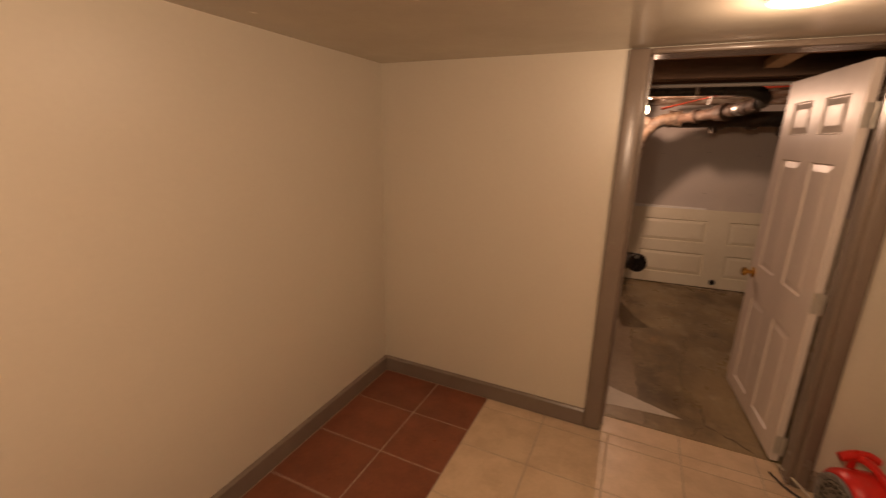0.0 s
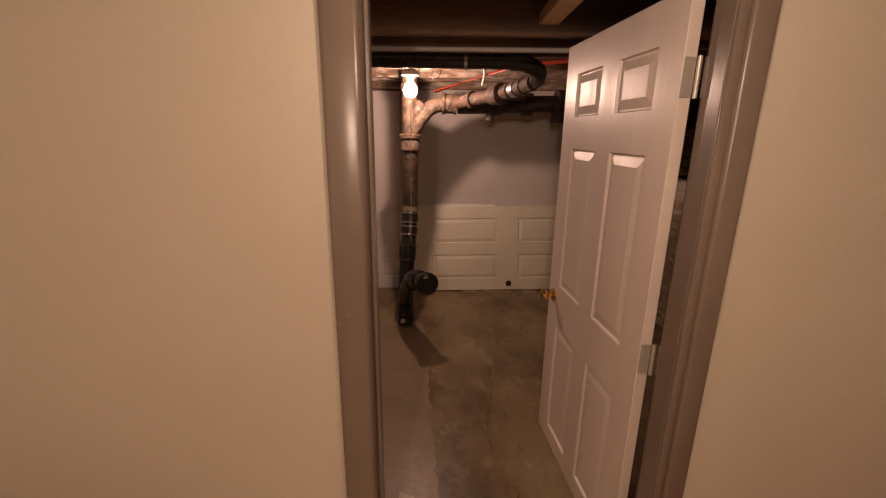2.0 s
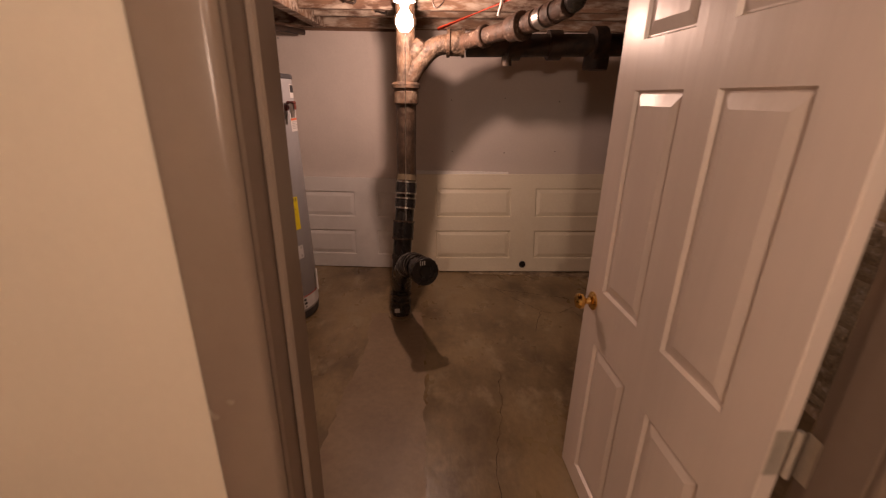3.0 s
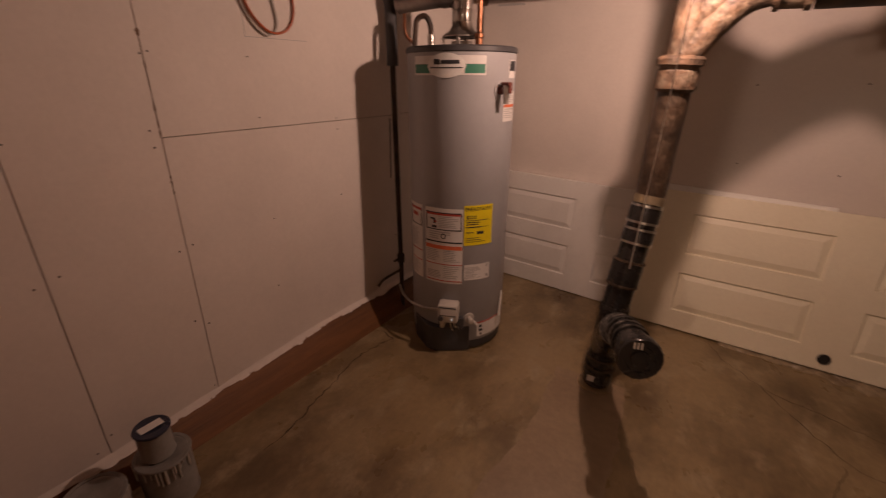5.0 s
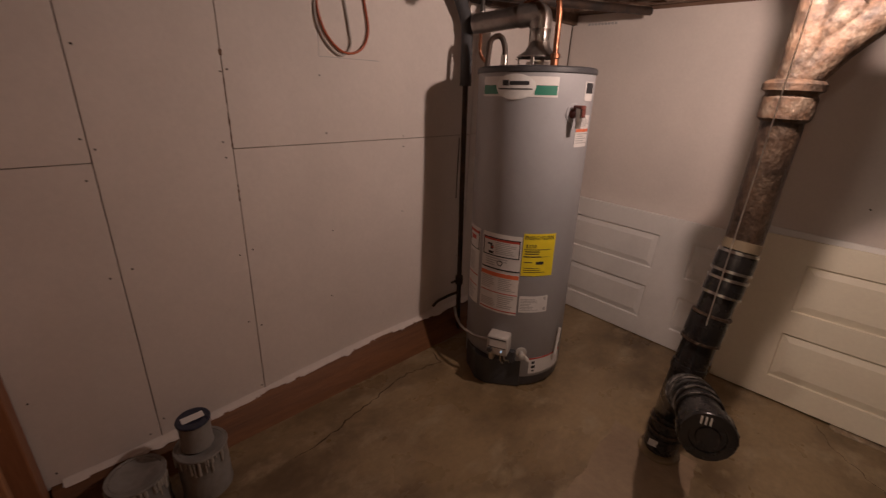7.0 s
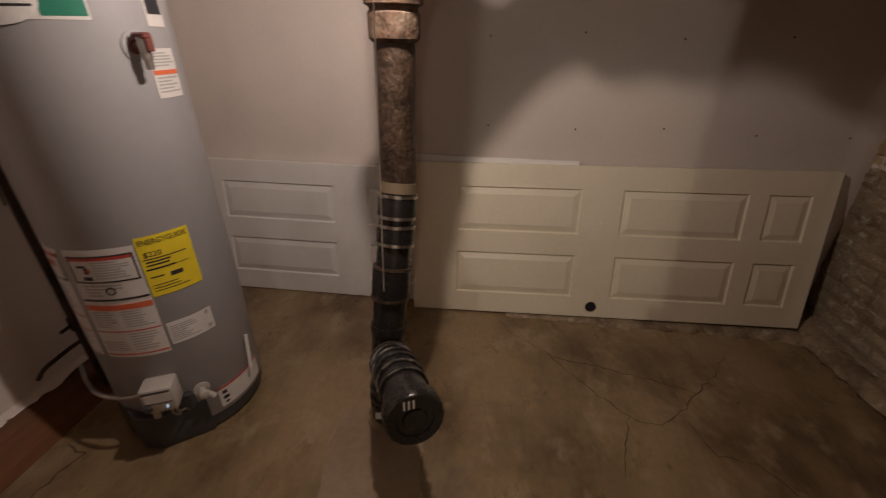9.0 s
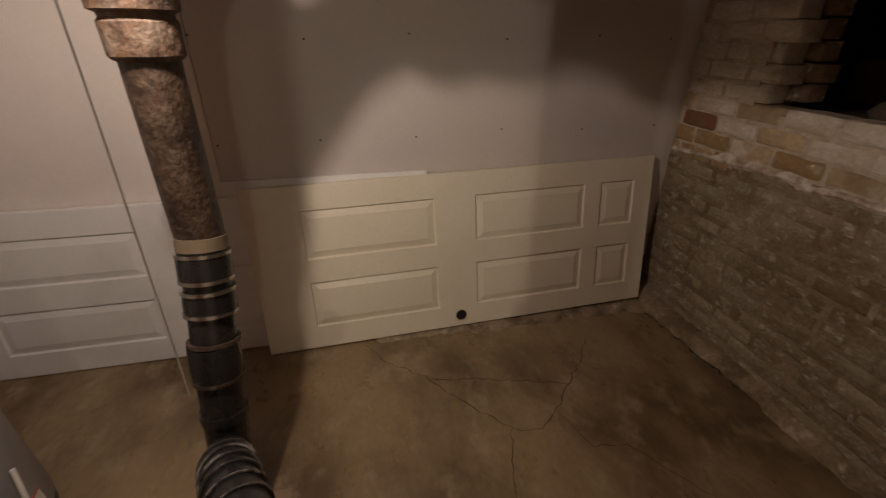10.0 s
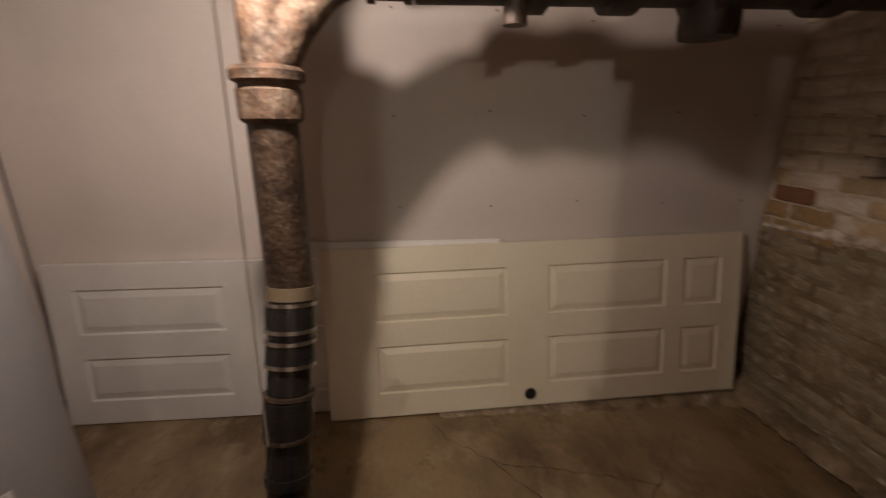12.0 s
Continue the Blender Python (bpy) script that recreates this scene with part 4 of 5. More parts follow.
tagged(mesh_ob("wood_block", bm_box(0.885, 1.905, 1.905, 0.965, 2.395, 1.95, 0.003), mat("pale_lumber", (0.50, 0.34, 0.20), 0.65, stretch=(0.3, 3, 3), scale=6), 30), "pale lumber block bridging two floor joists", "wood block")
setting("trimmer_joist", bm_box(-0.475, 3.20, 1.868, -0.402, 4.54, 2.12, 0.004), M_joistw, "whitewashed trimmer joist", "joist")
setting("wall_top_plate", bm_box(XL - 0.014, YB, 1.80, XL + 0.03, 4.6, 1.90, 0.003), M_joist, "dark sill on top of the wall boards", "joist")
for x, y in ((-0.12, 3.97), (0.02, 4.27)):
    tagged(mesh_ob("pipe_hook", bm_tube(rounded([(x, y, 1.93), (x + 0.01, y - 0.03, 1.93), (x + 0.07, y - 0.035, 1.915), (x + 0.08, y - 0.03, 1.935)], 0.01), 0.007, 8), M_gasp, 40), "rusty iron hook nailed to a joist", "hook")

# ---- partition seen from the basement ----
framing = thing("partition_framing", pose(0, 0, 0), "reddish stained studs and boards behind the partition", "framing", kind="structure")
part("stud", bm_box(-1.046, YB - 0.03, 0.0, -0.93, YB + 0.082, 1.89, 0.004), M_newwood, framing)
part("stud", bm_box(-0.928, YB - 0.03, 0.0, -0.888, YB + 0.03, 1.89, 0.004), mat("pale_stud_wood", (0.42, 0.21, 0.10), 0.6, stretch=(4, 4, 0.3), scale=3), framing)
part("board", bm_box(-0.886, YB - 0.03, 0.0, JL - 0.022, YB + 0.006, 1.89, 0.003), M_newwood, framing)
part("board", bm_box(JR + 0.024, YB - 0.03, 0.0, XR, YB + 0.006, 1.89, 0.003), M_newwood, framing)
part("header", bm_box(JL - 0.02, YB - 0.03, HEAD + 0.022, JR + 0.02, YB + 0.006, 2.0, 0.003), M_newwood, framing)

# ---- floor details ----
def floor_strip(name, points, width, z, material, label, category, seed, jag=0.012, step=0.02):
    """A ragged dark line along a polyline on the floor."""
    r = random.Random(seed)
    pts = [Vector((*p, 0)) for p in points]
    fine = []
    for a, b in zip(pts, pts[1:]):
        n = max(2, int((b - a).length / step))
        fine += [a.lerp(b, k / n) for k in range(n)]
    fine.append(pts[-1])
    bm, prev = bmesh.new(), None
    for i, p in enumerate(fine):
        d = (fine[min(i + 1, len(fine) - 1)] - fine[max(i - 1, 0)]).normalized()
        s = Vector((-d.y, d.x, 0))
        c = p + s * r.uniform(-jag, jag)
        w = width * r.uniform(0.25, 1.0) * (0.3 if i in (0, len(fine) - 1) else 1)
        q = (bm.verts.new(c + s * w / 2 + Vector((0, 0, z))), bm.verts.new(c - s * w / 2 + Vector((0, 0, z))), bm.verts.new(c + Vector((0, 0, -0.004))))
        if prev:
            bm.faces.new((prev[0], q[0], q[1], prev[1]))
        prev = q
    return setting(name, bm, material, label, category)


CRACKS = (((-0.91, 3.36), (-0.82, 3.34), (-0.86, 3.14), (-0.80, 2.86), (-0.78, 2.75), (-0.74, 2.58), (-0.74, 2.46)),
          ((0.66, 4.40), (0.76, 4.24), (0.935, 4.10), (1.03, 3.954), (1.206, 3.765), (1.15, 3.60), (1.12, 3.48)),
          ((1.206, 3.765), (1.33, 3.73), (1.46, 3.84), (1.555, 3.948), (1.68, 4.08), (1.79, 4.22)),
          ((1.43, 3.775), (1.49, 3.622), (1.615, 3.597), (1.70, 3.48), (1.82, 3.306), (1.92, 3.167)),
          ((0.938, 4.10), (1.20, 4.038), (1.455, 3.969), (1.54, 3.93)),
          ((0.84, 3.05), (0.815, 2.705), (0.765, 2.45), (0.767, 2.24)),
          ((0.856, 2.038), (0.848, 1.851), (0.996, 1.774), (1.06, 1.72)), ((0.848, 1.851), (0.76, 1.71)), ((0.848, 1.851), (0.738, 1.905)))
M_crackf = mat("crack_grime", (0.055, 0.036, 0.022), 0.95, second=(0.12, 0.08, 0.05), scale=14, mix=(0.5, 0.6), bump=0.3)
for k, c in enumerate(CRACKS):
    floor_strip("floor_crack", c, 0.009 if k in (0, 6) else 0.0048, 0.0012, M_crackf, "dark jagged crack in the concrete floor", "crack", 20 + k, 0.009, 0.027)


def floor_patch(name, outline, z, material, label, seed, jag=0.015):
    r = random.Random(seed)
    pts = [Vector(p) for p in outline]
    fine = []
    for a, b in zip(pts, pts[1:] + pts[:1]):
        n = max(2, int((b - a).length / 0.04))
        fine += [a.lerp(b, k / n) + Vector((r.uniform(-jag, jag), r.uniform(-jag, jag))) for k in range(n)]
    bm = bmesh.new()
    top = [bm.verts.new((p.x, p.y, z)) for p in fine]
    low = [bm.verts.new((p.x, p.y, -0.01)) for p in fine]
    bm.faces.new(top)
    for k in range(len(fine)):
        bm.faces.new((top[k], low[k], low[(k + 1) % len(fine)], top[(k + 1) % len(fine)]))
    return setting(name, bm, material, label, "floor")


M_patch = mat("trench_concrete", (0.29, 0.213, 0.135), 0.45, second=(0.225, 0.158, 0.098), scale=2.2, fine=0.12, fscale=30, bump=0.2, bscale=25, third=(0.19, 0.12, 0.075), tscale=1.6, tmix=(0.56, 0.72))
floor_patch("trench_patch", ((0.03, 3.66), (0.36, 3.70), (0.42, 3.3), (0.46, 2.6), (0.52, 1.9), (0.55, 1.715), (0.335, 1.715), (0.03, 2.0), (0.04, 2.8), (0.08, 3.2)), 0.0025, M_patch, "paler concrete trench patch in the floor", 40, 0.01)
# a pale, sharp-edged triangle raised slightly above the floor
floor_patch("pale_patch", ((0.345, 1.82), (0.74, 1.86), (0.345, 2.02)), 0.004, mat("pale_triangle", (0.62, 0.55, 0.47), 0.6), "pale triangular patch on the floor", 41, 0.003)


def rough_ledge(name, a, b, depths, heights, label, seed, side):
    """A crumbling footing along a wall from a to b, reaching out to the given side."""
    a, b = Vector((*a, 0)), Vector((*b, 0))
    d = (b - a).normalized()
    s = Vector((-d.y, d.x, 0)) * side
    n = int((b - a).length / 0.03)
    bm, prev = bmesh.new(), None
    for k in range(n + 1):
        p = a.lerp(b, k / n)
        f = 0.85 + 0.45 * noise.noise(Vector((k * 0.13, seed, 0))) + 0.35 * noise.noise(Vector((k * 0.47, seed, 3)))
        g = 0.85 + 0.35 * noise.noise(Vector((k * 0.17, seed, 7))) + 0.3 * noise.noise(Vector((k * 0.53, seed, 9)))
        depth = depths[0] + (depths[1] - depths[0]) * k / n
        height = heights[0] + (heights[1] - heights[0]) * k / n
        prof = ((depth * f * 1.1, -0.01), (depth * f, height * 0.45 * g), (depth * f * 0.7, height * 0.85 * g), (depth * f * 0.3, height * g), (-0.03, height * g))
        ring = [bm.verts.new(p + s * u + Vector((0, 0, w))) for u, w in prof]
        if prev:
            for i in range(4):
                bm.faces.new((prev[i], prev[i + 1], ring[i + 1], ring[i]))
        prev = ring
    return setting(name, bm, M_ledge, label, "footing", 50)


M_ledge = mat("crumbling_footing", (0.285, 0.218, 0.138), 0.85, second=(0.15, 0.105, 0.06), scale=7, mix=(0.44, 0.6), fine=0.25, fscale=50, bump=1.0, bscale=30, third=(0.46, 0.39, 0.30), tscale=11, tmix=(0.58, 0.7))
M_gapd = mat("dark_gap_brown", (0.06, 0.04, 0.024), 0.95, second=(0.17, 0.12, 0.08), scale=12, mix=(0.48, 0.58), bump=0.3)
rough_ledge("footing_east", (XR, YB + 0.1), (XR, 4.55), (0.002, 0.11), (0.006, 0.085), "crumbling mortar footing below the brick wall", 2.2, 1)
# ragged dark brown strip laid on the floor along the footing
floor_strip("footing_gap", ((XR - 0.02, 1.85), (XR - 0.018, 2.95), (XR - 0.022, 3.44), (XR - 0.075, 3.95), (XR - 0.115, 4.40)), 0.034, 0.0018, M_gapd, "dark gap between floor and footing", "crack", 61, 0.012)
rough_ledge("footing_back", (2.36, 4.50), (0.72, 4.43), (0.15, 0.04), (0.034, 0.012), "crumbling concrete ledge under the leaning door", 5.1, 1)

# ---- old brick wall ----
M_mortar = mat("washed_lime_mortar", (0.49, 0.415, 0.315), 0.9, second=(0.31, 0.235, 0.155), scale=6, mix=(0.48, 0.66), fine=0.2, fscale=50, bump=0.7, bscale=45)
M_brickw = mat("whitewashed_brick", (0.50, 0.425, 0.325), 0.9, second=(0.27, 0.185, 0.11), scale=6.5, mix=(0.57, 0.70), third=(0.59, 0.53, 0.44), tscale=8, tmix=(0.44, 0.60), stretch=(1, 0.7, 1.3), fine=0.16, fscale=70, vary=0.05, bump=1.0, bscale=26)
M_bricko = mat("ochre_brick", (0.37, 0.25, 0.11), 0.85, second=(0.28, 0.18, 0.08), scale=9, third=(0.50, 0.41, 0.30), tscale=9, tmix=(0.53, 0.66), fine=0.16, fscale=45, vary=0.14, bump=0.8, bscale=45)
M_brickr = mat("red_brick", (0.19, 0.095, 0.056), 0.85, second=(0.21, 0.08, 0.04), scale=9, fine=0.16, vary=0.1, bump=0.9, bscale=45)
M_brickn = mat("bare_brown_brick", (0.25, 0.17, 0.10), 0.88, second=(0.17, 0.11, 0.065), scale=9, third=(0.52, 0.45, 0.36), tscale=10, tmix=(0.56, 0.64), fine=0.2, fscale=50, bump=0.8, bscale=45)
M_parge = mat("limewashed_brick", (0.275, 0.228, 0.152), 0.85, second=(0.165, 0.116, 0.06), scale=2.6, mix=(0.42, 0.62), third=(0.42, 0.385, 0.315), tscale=24, tmix=(0.54, 0.72), stretch=(1, 0.8, 1.2), fine=0.28, fscale=75, vary=0.10, bump=1.0, bscale=34)
M_joint = mat("grimy_mortar_joint", (0.255, 0.205, 0.134), 0.92, second=(0.155, 0.112, 0.062), scale=5, third=(0.36, 0.32, 0.25), tscale=18, tmix=(0.56, 0.7), fine=0.25, bump=0.9, bscale=40)
HY0, HY1, HB = 3.515, 4.150, 1.158
wall_east = thing("wall_east", pose(0, 0, 0), "old buff brick wall with a broken opening and flaking limewash", "wall", kind="structure")
XM = XR + 0.0035
part("parge_coat", bm_box(XR + 0.0020, YB, 0, XM + 0.01, 4.61, 0.895), M_joint, wall_east, smooth=None)
part("mortar_core", joined(bm_box(XM, YB, 0, XM + 0.2, HY0 - 0.035, 2.12), bm_box(XM, HY1 + 0.06, 0, XM + 0.2, 4.62, 2.12), bm_box(XM, HY0 - 0.035, 0, XM + 0.2, HY1 + 0.06, HB - 0.03)), M_mortar, wall_east, smooth=None)
COURSE = 0.0768


def unit_brick(seed):
    """A worn brick of unit size: its face on -x is uneven and rolls back into the mortar at the edges."""
    r = random.Random(seed)
    us, vs = (-0.5, -0.44, -0.14, 0.16, 0.45, 0.5), (-0.5, -0.34, 0.33, 0.5)
    bm = bmesh.new()
    face = {}
    for i, u in enumerate(us):
        for j, v in enumerate(vs):
            edge = (i in (0, 5)) + (j in (0, 3))
            x = -0.5 + (0.0, 0.10, 0.16)[edge] + r.uniform(-0.022, 0.022)
            face[i, j] = bm.verts.new((x, u + r.uniform(-0.014, 0.014), v + r.uniform(-0.035, 0.035)))
    for i in range(5):
        for j in range(3):
            bm.faces.new((face[i, j], face[i, j + 1], face[i + 1, j + 1], face[i + 1, j]))
    rim = [face[i, 0] for i in range(6)] + [face[5, j] for j in (1, 2, 3)] + [face[i, 3] for i in range(4, -1, -1)] + [face[0, j] for j in (2, 1)]
    back = [bm.verts.new((0.5, p.co.y, p.co.z)) for p in rim]
    for k in range(len(rim)):
        q = (k + 1) % len(rim)
        bm.faces.new((rim[k], rim[q], back[q], back[k]))
    bmesh.ops.recalc_face_normals(bm, faces=bm.faces)
    return bm


BRICKS = []
for k in range(10):
    me = bpy.data.meshes.new("brick")
    b_ = unit_brick(k)
    b_.to_mesh(me)
    b_.free()
    me.set_sharp_from_angle(angle=radians(58))
    me.polygons.foreach_set("use_smooth", [True] * len(me.polygons))
    BRICKS.append(me)
variants = {}


def brick_mesh(k, material):
    if (k, material.name) not in variants:
        me = BRICKS[k].copy()
        me.materials.append(material)
        variants[k, material.name] = me
    return variants[k, material.name]


rb = random.Random(11)
low = []


def ledge_z(y):
    return 0.905 + 0.033 * (4.32 - y) + 0.006 * math.sin(y * 8)


ncourse = int(2.1 / COURSE)
for c in range(ncourse):
    zc = 0.006 + (c + 0.5) * COURSE
    y = YB + 0.02 - (0.105 if c % 2 else 0.0) - rb.uniform(0, 0.03)
    header = c % 6 == 5
    while y < 4.60:
        ln = (0.098 if header else 0.205) + rb.uniform(-0.008, 0.008)
        a, b = max(y, YB), min(y + ln, 4.605)
        y += ln + 0.011
        if b - a < 0.03:
            continue
        if zc > HB - 0.02:
            # the broken opening: ragged, its near side leaning back as it rises, the far side stepping in
            e0 = (3.535 if zc < 1.225 else 3.472) - 0.05 * max(0, zc - 1.45) + rb.uniform(-0.022, 0.022)
            e1 = (4.175 if zc < 1.235 else 4.132) + 0.75 * max(0, min(zc, 1.66) - 1.47) + rb.uniform(-0.028, 0.022)
            if a >= e0 and b <= e1:
                continue
            if a < e0 < b:
                b = max(e0, a + 0.04)
            elif a < e1 < b:
                a = min(e1, b - 0.04)
        out = rb.uniform(-0.003, 0.003)
        if zc < ledge_z((a + b) / 2) - 0.022:
            if b > 2.75:
                o = new("brick", brick_mesh(rb.randrange(10), M_parge))
                o.parent = wall_east
                o.matrix_basis = pose(XR - 0.0008 + 0.0425 - out * 0.9, (a + b) / 2, zc, rb.uniform(-0.8, 0.8), 0, rb.uniform(-0.6, 0.6)) @ Matrix.Diagonal((0.085, b - a, COURSE - 0.003 + rb.uniform(-0.006, 0.003), 1))
            else:
                low.append((a, b, zc, out + 0.0015))
            continue
        if zc > 1.16:
            m = M_brickn if a < 3.5 and 1.36 < zc < 1.52 and rb.random() < 0.6 else M_brickw
        else:
            m = rb.choice((M_brickw, M_brickw, M_brick)) if zc > 1.02 else rb.choice((M_bricko, M_brick, M_bricko, M_bricko))
        if abs(zc - 1.005) < COURSE / 2 and 4.36 < a < 4.56:
            m = M_brickr
        near = zc > HB - 0.08 and a < HY1 + 0.2 and b > HY0 - 0.2
        dp = 0.105 if near else 0.085
        o = new("brick", brick_mesh(rb.randrange(10), m))
        o.parent = wall_east
        o.matrix_basis = pose(XR - 0.0025 + dp / 2 - out, (a + b) / 2, zc, rb.uniform(-0.6, 0.6), 0, rb.uniform(-1, 1)) @ Matrix.Diagonal((dp, b - a, COURSE - 0.003 + rb.uniform(-0.004, 0.003), 1))
# the inner wythe shows its broken ends on the far side of the opening
for c in range(15, 24):
    zc = 0.006 + (c + 0.5) * COURSE
    y0 = 4.125 + 0.75 * max(0, min(zc, 1.66) - 1.47) - rb.uniform(0.0, 0.065)
    o = new("brick", brick_mesh(rb.randrange(10), M_brickn))
    o.parent = wall_east
    o.matrix_basis = pose(XR + 0.155, (y0 + 4.31) / 2, zc + 0.01, rb.uniform(-2, 2), 0, rb.uniform(-3, 3)) @ Matrix.Diagonal((0.09, 4.31 - y0, COURSE - 0.008, 1))
verts, faces = [], []
for a, b, zc, out in low:
    src = BRICKS[rb.randrange(10)]
    n0 = len(verts)
    o2, w2, h2 = out + rb.uniform(-0.002, 0.002), b - a + rb.uniform(-0.003, 0.014), COURSE + rb.uniform(-0.013, 0.003)
    for v in src.vertices:
        verts.append((XR + 0.044 - o2 + v.co.x * 0.085, (a + b) / 2 + v.co.y * w2, zc + v.co.z * h2))
    faces += [[n0 + i for i in p.vertices] for p in src.polygons]
me = bpy.data.meshes.new("lower_bricks")
me.from_pydata(verts, [], faces)
me.polygons.foreach_set("use_smooth", [True] * len(me.polygons))
me.materials.append(M_parge)
lb_ = tagged(new("lower_bricks", me), "limewashed brick courses with flaking grey wash", kind="stuff")
lb_.parent = wall_east
# flaking ledge of limewash between the courses
bm, prev = bmesh.new(), None
for k in range(150):
    y = YB + 0.05 + k * (4.58 - YB - 0.05) / 149
    z = ledge_z(y) - 0.012 + 0.014 * noise.noise(Vector((y * 9, 1, 1))) + 0.012 * noise.noise(Vector((y * 31, 2, 1)))
    h = 0.018 + 0.045 * abs(noise.noise(Vector((y * 6, 5, 1))))
    ring = [bm.verts.new((XR + 0.01, y, z + h)), bm.verts.new((XR - 0.008, y, z + h * 0.5)), bm.verts.new((XR - 0.012, y, z)), bm.verts.new((XR + 0.01, y, z - h))]
    if prev:
        for i in range(3):
            bm.faces.new((prev[i], prev[i + 1], ring[i + 1], ring[i]))
    prev = ring
part("flaking_wash", bm, mat("white_limewash", (0.66, 0.60, 0.52), 0.9, second=(0.36, 0.28, 0.2), scale=14, mix=(0.45, 0.6), bump=0.6, bscale=50), wall_east, "flaking white limewash edge")
# the dark crawl space behind the opening
M_dirt = mat("crawl_space_dirt", (0.11, 0.08, 0.055), 0.95, fine=0.3, bump=0.6, bscale=20)
setting("crawl_floor", bm_box(XM + 0.2, 2.8, 0.9, 4.2, 5.0, 1.12), M_dirt, "dark earthen crawl space floor behind the broken wall", "crawl space")
for nm, bx_ in (("crawl_wall_far", (4.2, 2.8, 1.0, 4.3, 5.0, 2.3)), ("crawl_wall_side", (XM + 0.2, 2.7, 1.0, 4.3, 2.8, 2.3)), ("crawl_wall_end", (XM + 0.2, 5.0, 1.0, 4.3, 5.1, 2.3)), ("crawl_ceiling", (XM, 2.7, 2.13, 4.3, 5.1, 2.3))):
    setting(nm, bm_box(*bx_), M_dirt, "dark earthen side of the crawl space", "crawl space")
tagged(mesh_ob("cardboard_box", bm_box(3.1, 4.1, 1.118, 3.3, 4.42, 1.31, 0.006), mat("dusty_cardboard", (0.26, 0.165, 0.10), 0.9)), "dusty cardboard box in the dark crawl space", "box")
tagged(mesh_ob("rubble_stone", bm_lathe([(0, 0), (0.07, 0), (0.085, 0.03), (0.06, 0.065), (0.02, 0.08), (0, 0.08)], 9, pose(2.72, 3.93, 1.118)), M_dirt, 60), "dark lump of rubble behind the opening", "rubble")

# ---- paint cans ----
M_can = mat("grey_paint_can", (0.25, 0.24, 0.225), 0.42, second=(0.16, 0.15, 0.14), scale=8, bump=0.08)
M_drip = mat("dried_white_paint", (0.42, 0.39, 0.35), 0.5, bump=0.1)
M_lid = mat("navy_can_lid", (0.02, 0.025, 0.05), 0.35, bump=0.05)


def paint_can(x, y, z, r, h, lid_mat, label, drips, seed, turn=0):
    o = thing("paint_can", pose(x, y, z, 0, 0, turn), label, "paint can", "paint cans by the wall")
    part("body", bm_lathe([(0, 0), (r - 0.002, 0), (r, 0.003), (r - 0.002, 0.008), (r - 0.002, h - 0.012), (r + 0.002, h - 0.008), (r + 0.002, h - 0.007), (r - 0.010, h - 0.007), (0, h - 0.007)], 36), M_can, o)
    part("rim", bm_lathe([(r - 0.010, h - 0.007), (r - 0.010, h), (r + 0.001, h + 0.001), (r + 0.0035, h - 0.003), (r + 0.0025, h - 0.0075)], 36), lid_mat, o)
    part("lid", bm_lathe([(0, h - 0.004), (r - 0.025, h - 0.004), (r - 0.02, h - 0.001), (r - 0.011, h - 0.001), (r - 0.009, h - 0.006)], 36), lid_mat, o)
    rr = random.Random(seed)
    if drips:
        bms = []
        for k in range(drips):
            a = rr.uniform(-2.6, 1.2)
            ln = rr.uniform(0.015, 0.07)
            bms.append(bm_tube(rounded([(math.cos(a) * (r + 0.001), math.sin(a) * (r + 0.001), h - 0.004), (math.cos(a) * (r + 0.001), math.sin(a) * (r + 0.001), h - ln)], 0.01), rr.uniform(0.002, 0.005), 6))
        tagged(part("dried_paint", joined(*bms), M_drip, o, "dried white paint drips"), kind="stuff")
    return o


paint_can(-0.838, 2.178, 0.0, 0.083, 0.19, M_can, "grey paint can with dried white drips", 26, 1)
c2 = paint_can(-0.848, 2.172, 0.19, 0.052, 0.112, M_lid, "small paint can with navy lid on another can", 0, 2)
part("lid_label", bm_box(-0.02, -0.035, 0.1115, 0.012, 0.035, 0.1130), M_label, c2, "pale label strip")
paint_can(-0.865, 1.985, 0.0, 0.085, 0.165, M_can, "grey paint can with white paint round the rim", 34, 3)

# ---- orange cord hung on the wall ----
M_oc = mat("orange_cord", (0.45, 0.10, 0.035), 0.45, bump=0)
cord = thing("extension_cord", pose(0, 0, 0), "orange extension cord looped down from the joists", "extension cord")
xc = XL + 0.0055
part("cord", bm_tube(rounded([(xc, 2.845, 1.80), (xc + 0.003, 2.84, 1.66), (xc + 0.003, 2.87, 1.575), (xc + 0.005, 2.945, 1.512), (xc + 0.005, 3.03, 1.53), (xc + 0.005, 3.068, 1.60), (xc + 0.003, 3.05, 1.70), (xc + 0.003, 3.045, 1.72)], 0.06), 0.0045, 8), M_oc, cord)
part("cord", bm_tube(rounded([(xc, 2.835, 1.70), (xc + 0.002, 2.83, 1.62), (xc + 0.002, 2.875, 1.54), (xc + 0.003, 2.935, 1.50), (xc + 0.003, 2.985, 1.54), (xc + 0.003, 2.965, 1.66), (xc, 2.94, 1.80)], 0.05), 0.004, 8), M_cable, cord, "grey-brown cord")
part("socket_end", bm_tube([(xc + 0.012, 3.045, 1.72), (xc + 0.015, 3.04, 1.765)], 0.012, 10), M_oc, cord, "orange socket end")
part("hook", bm_tube(rounded([(xc, 2.835, 1.80), (xc + 0.012, 2.825, 1.74), (xc + 0.012, 2.84, 1.70), (xc, 2.85, 1.74)], 0.02), 0.003, 6), M_steel, cord)

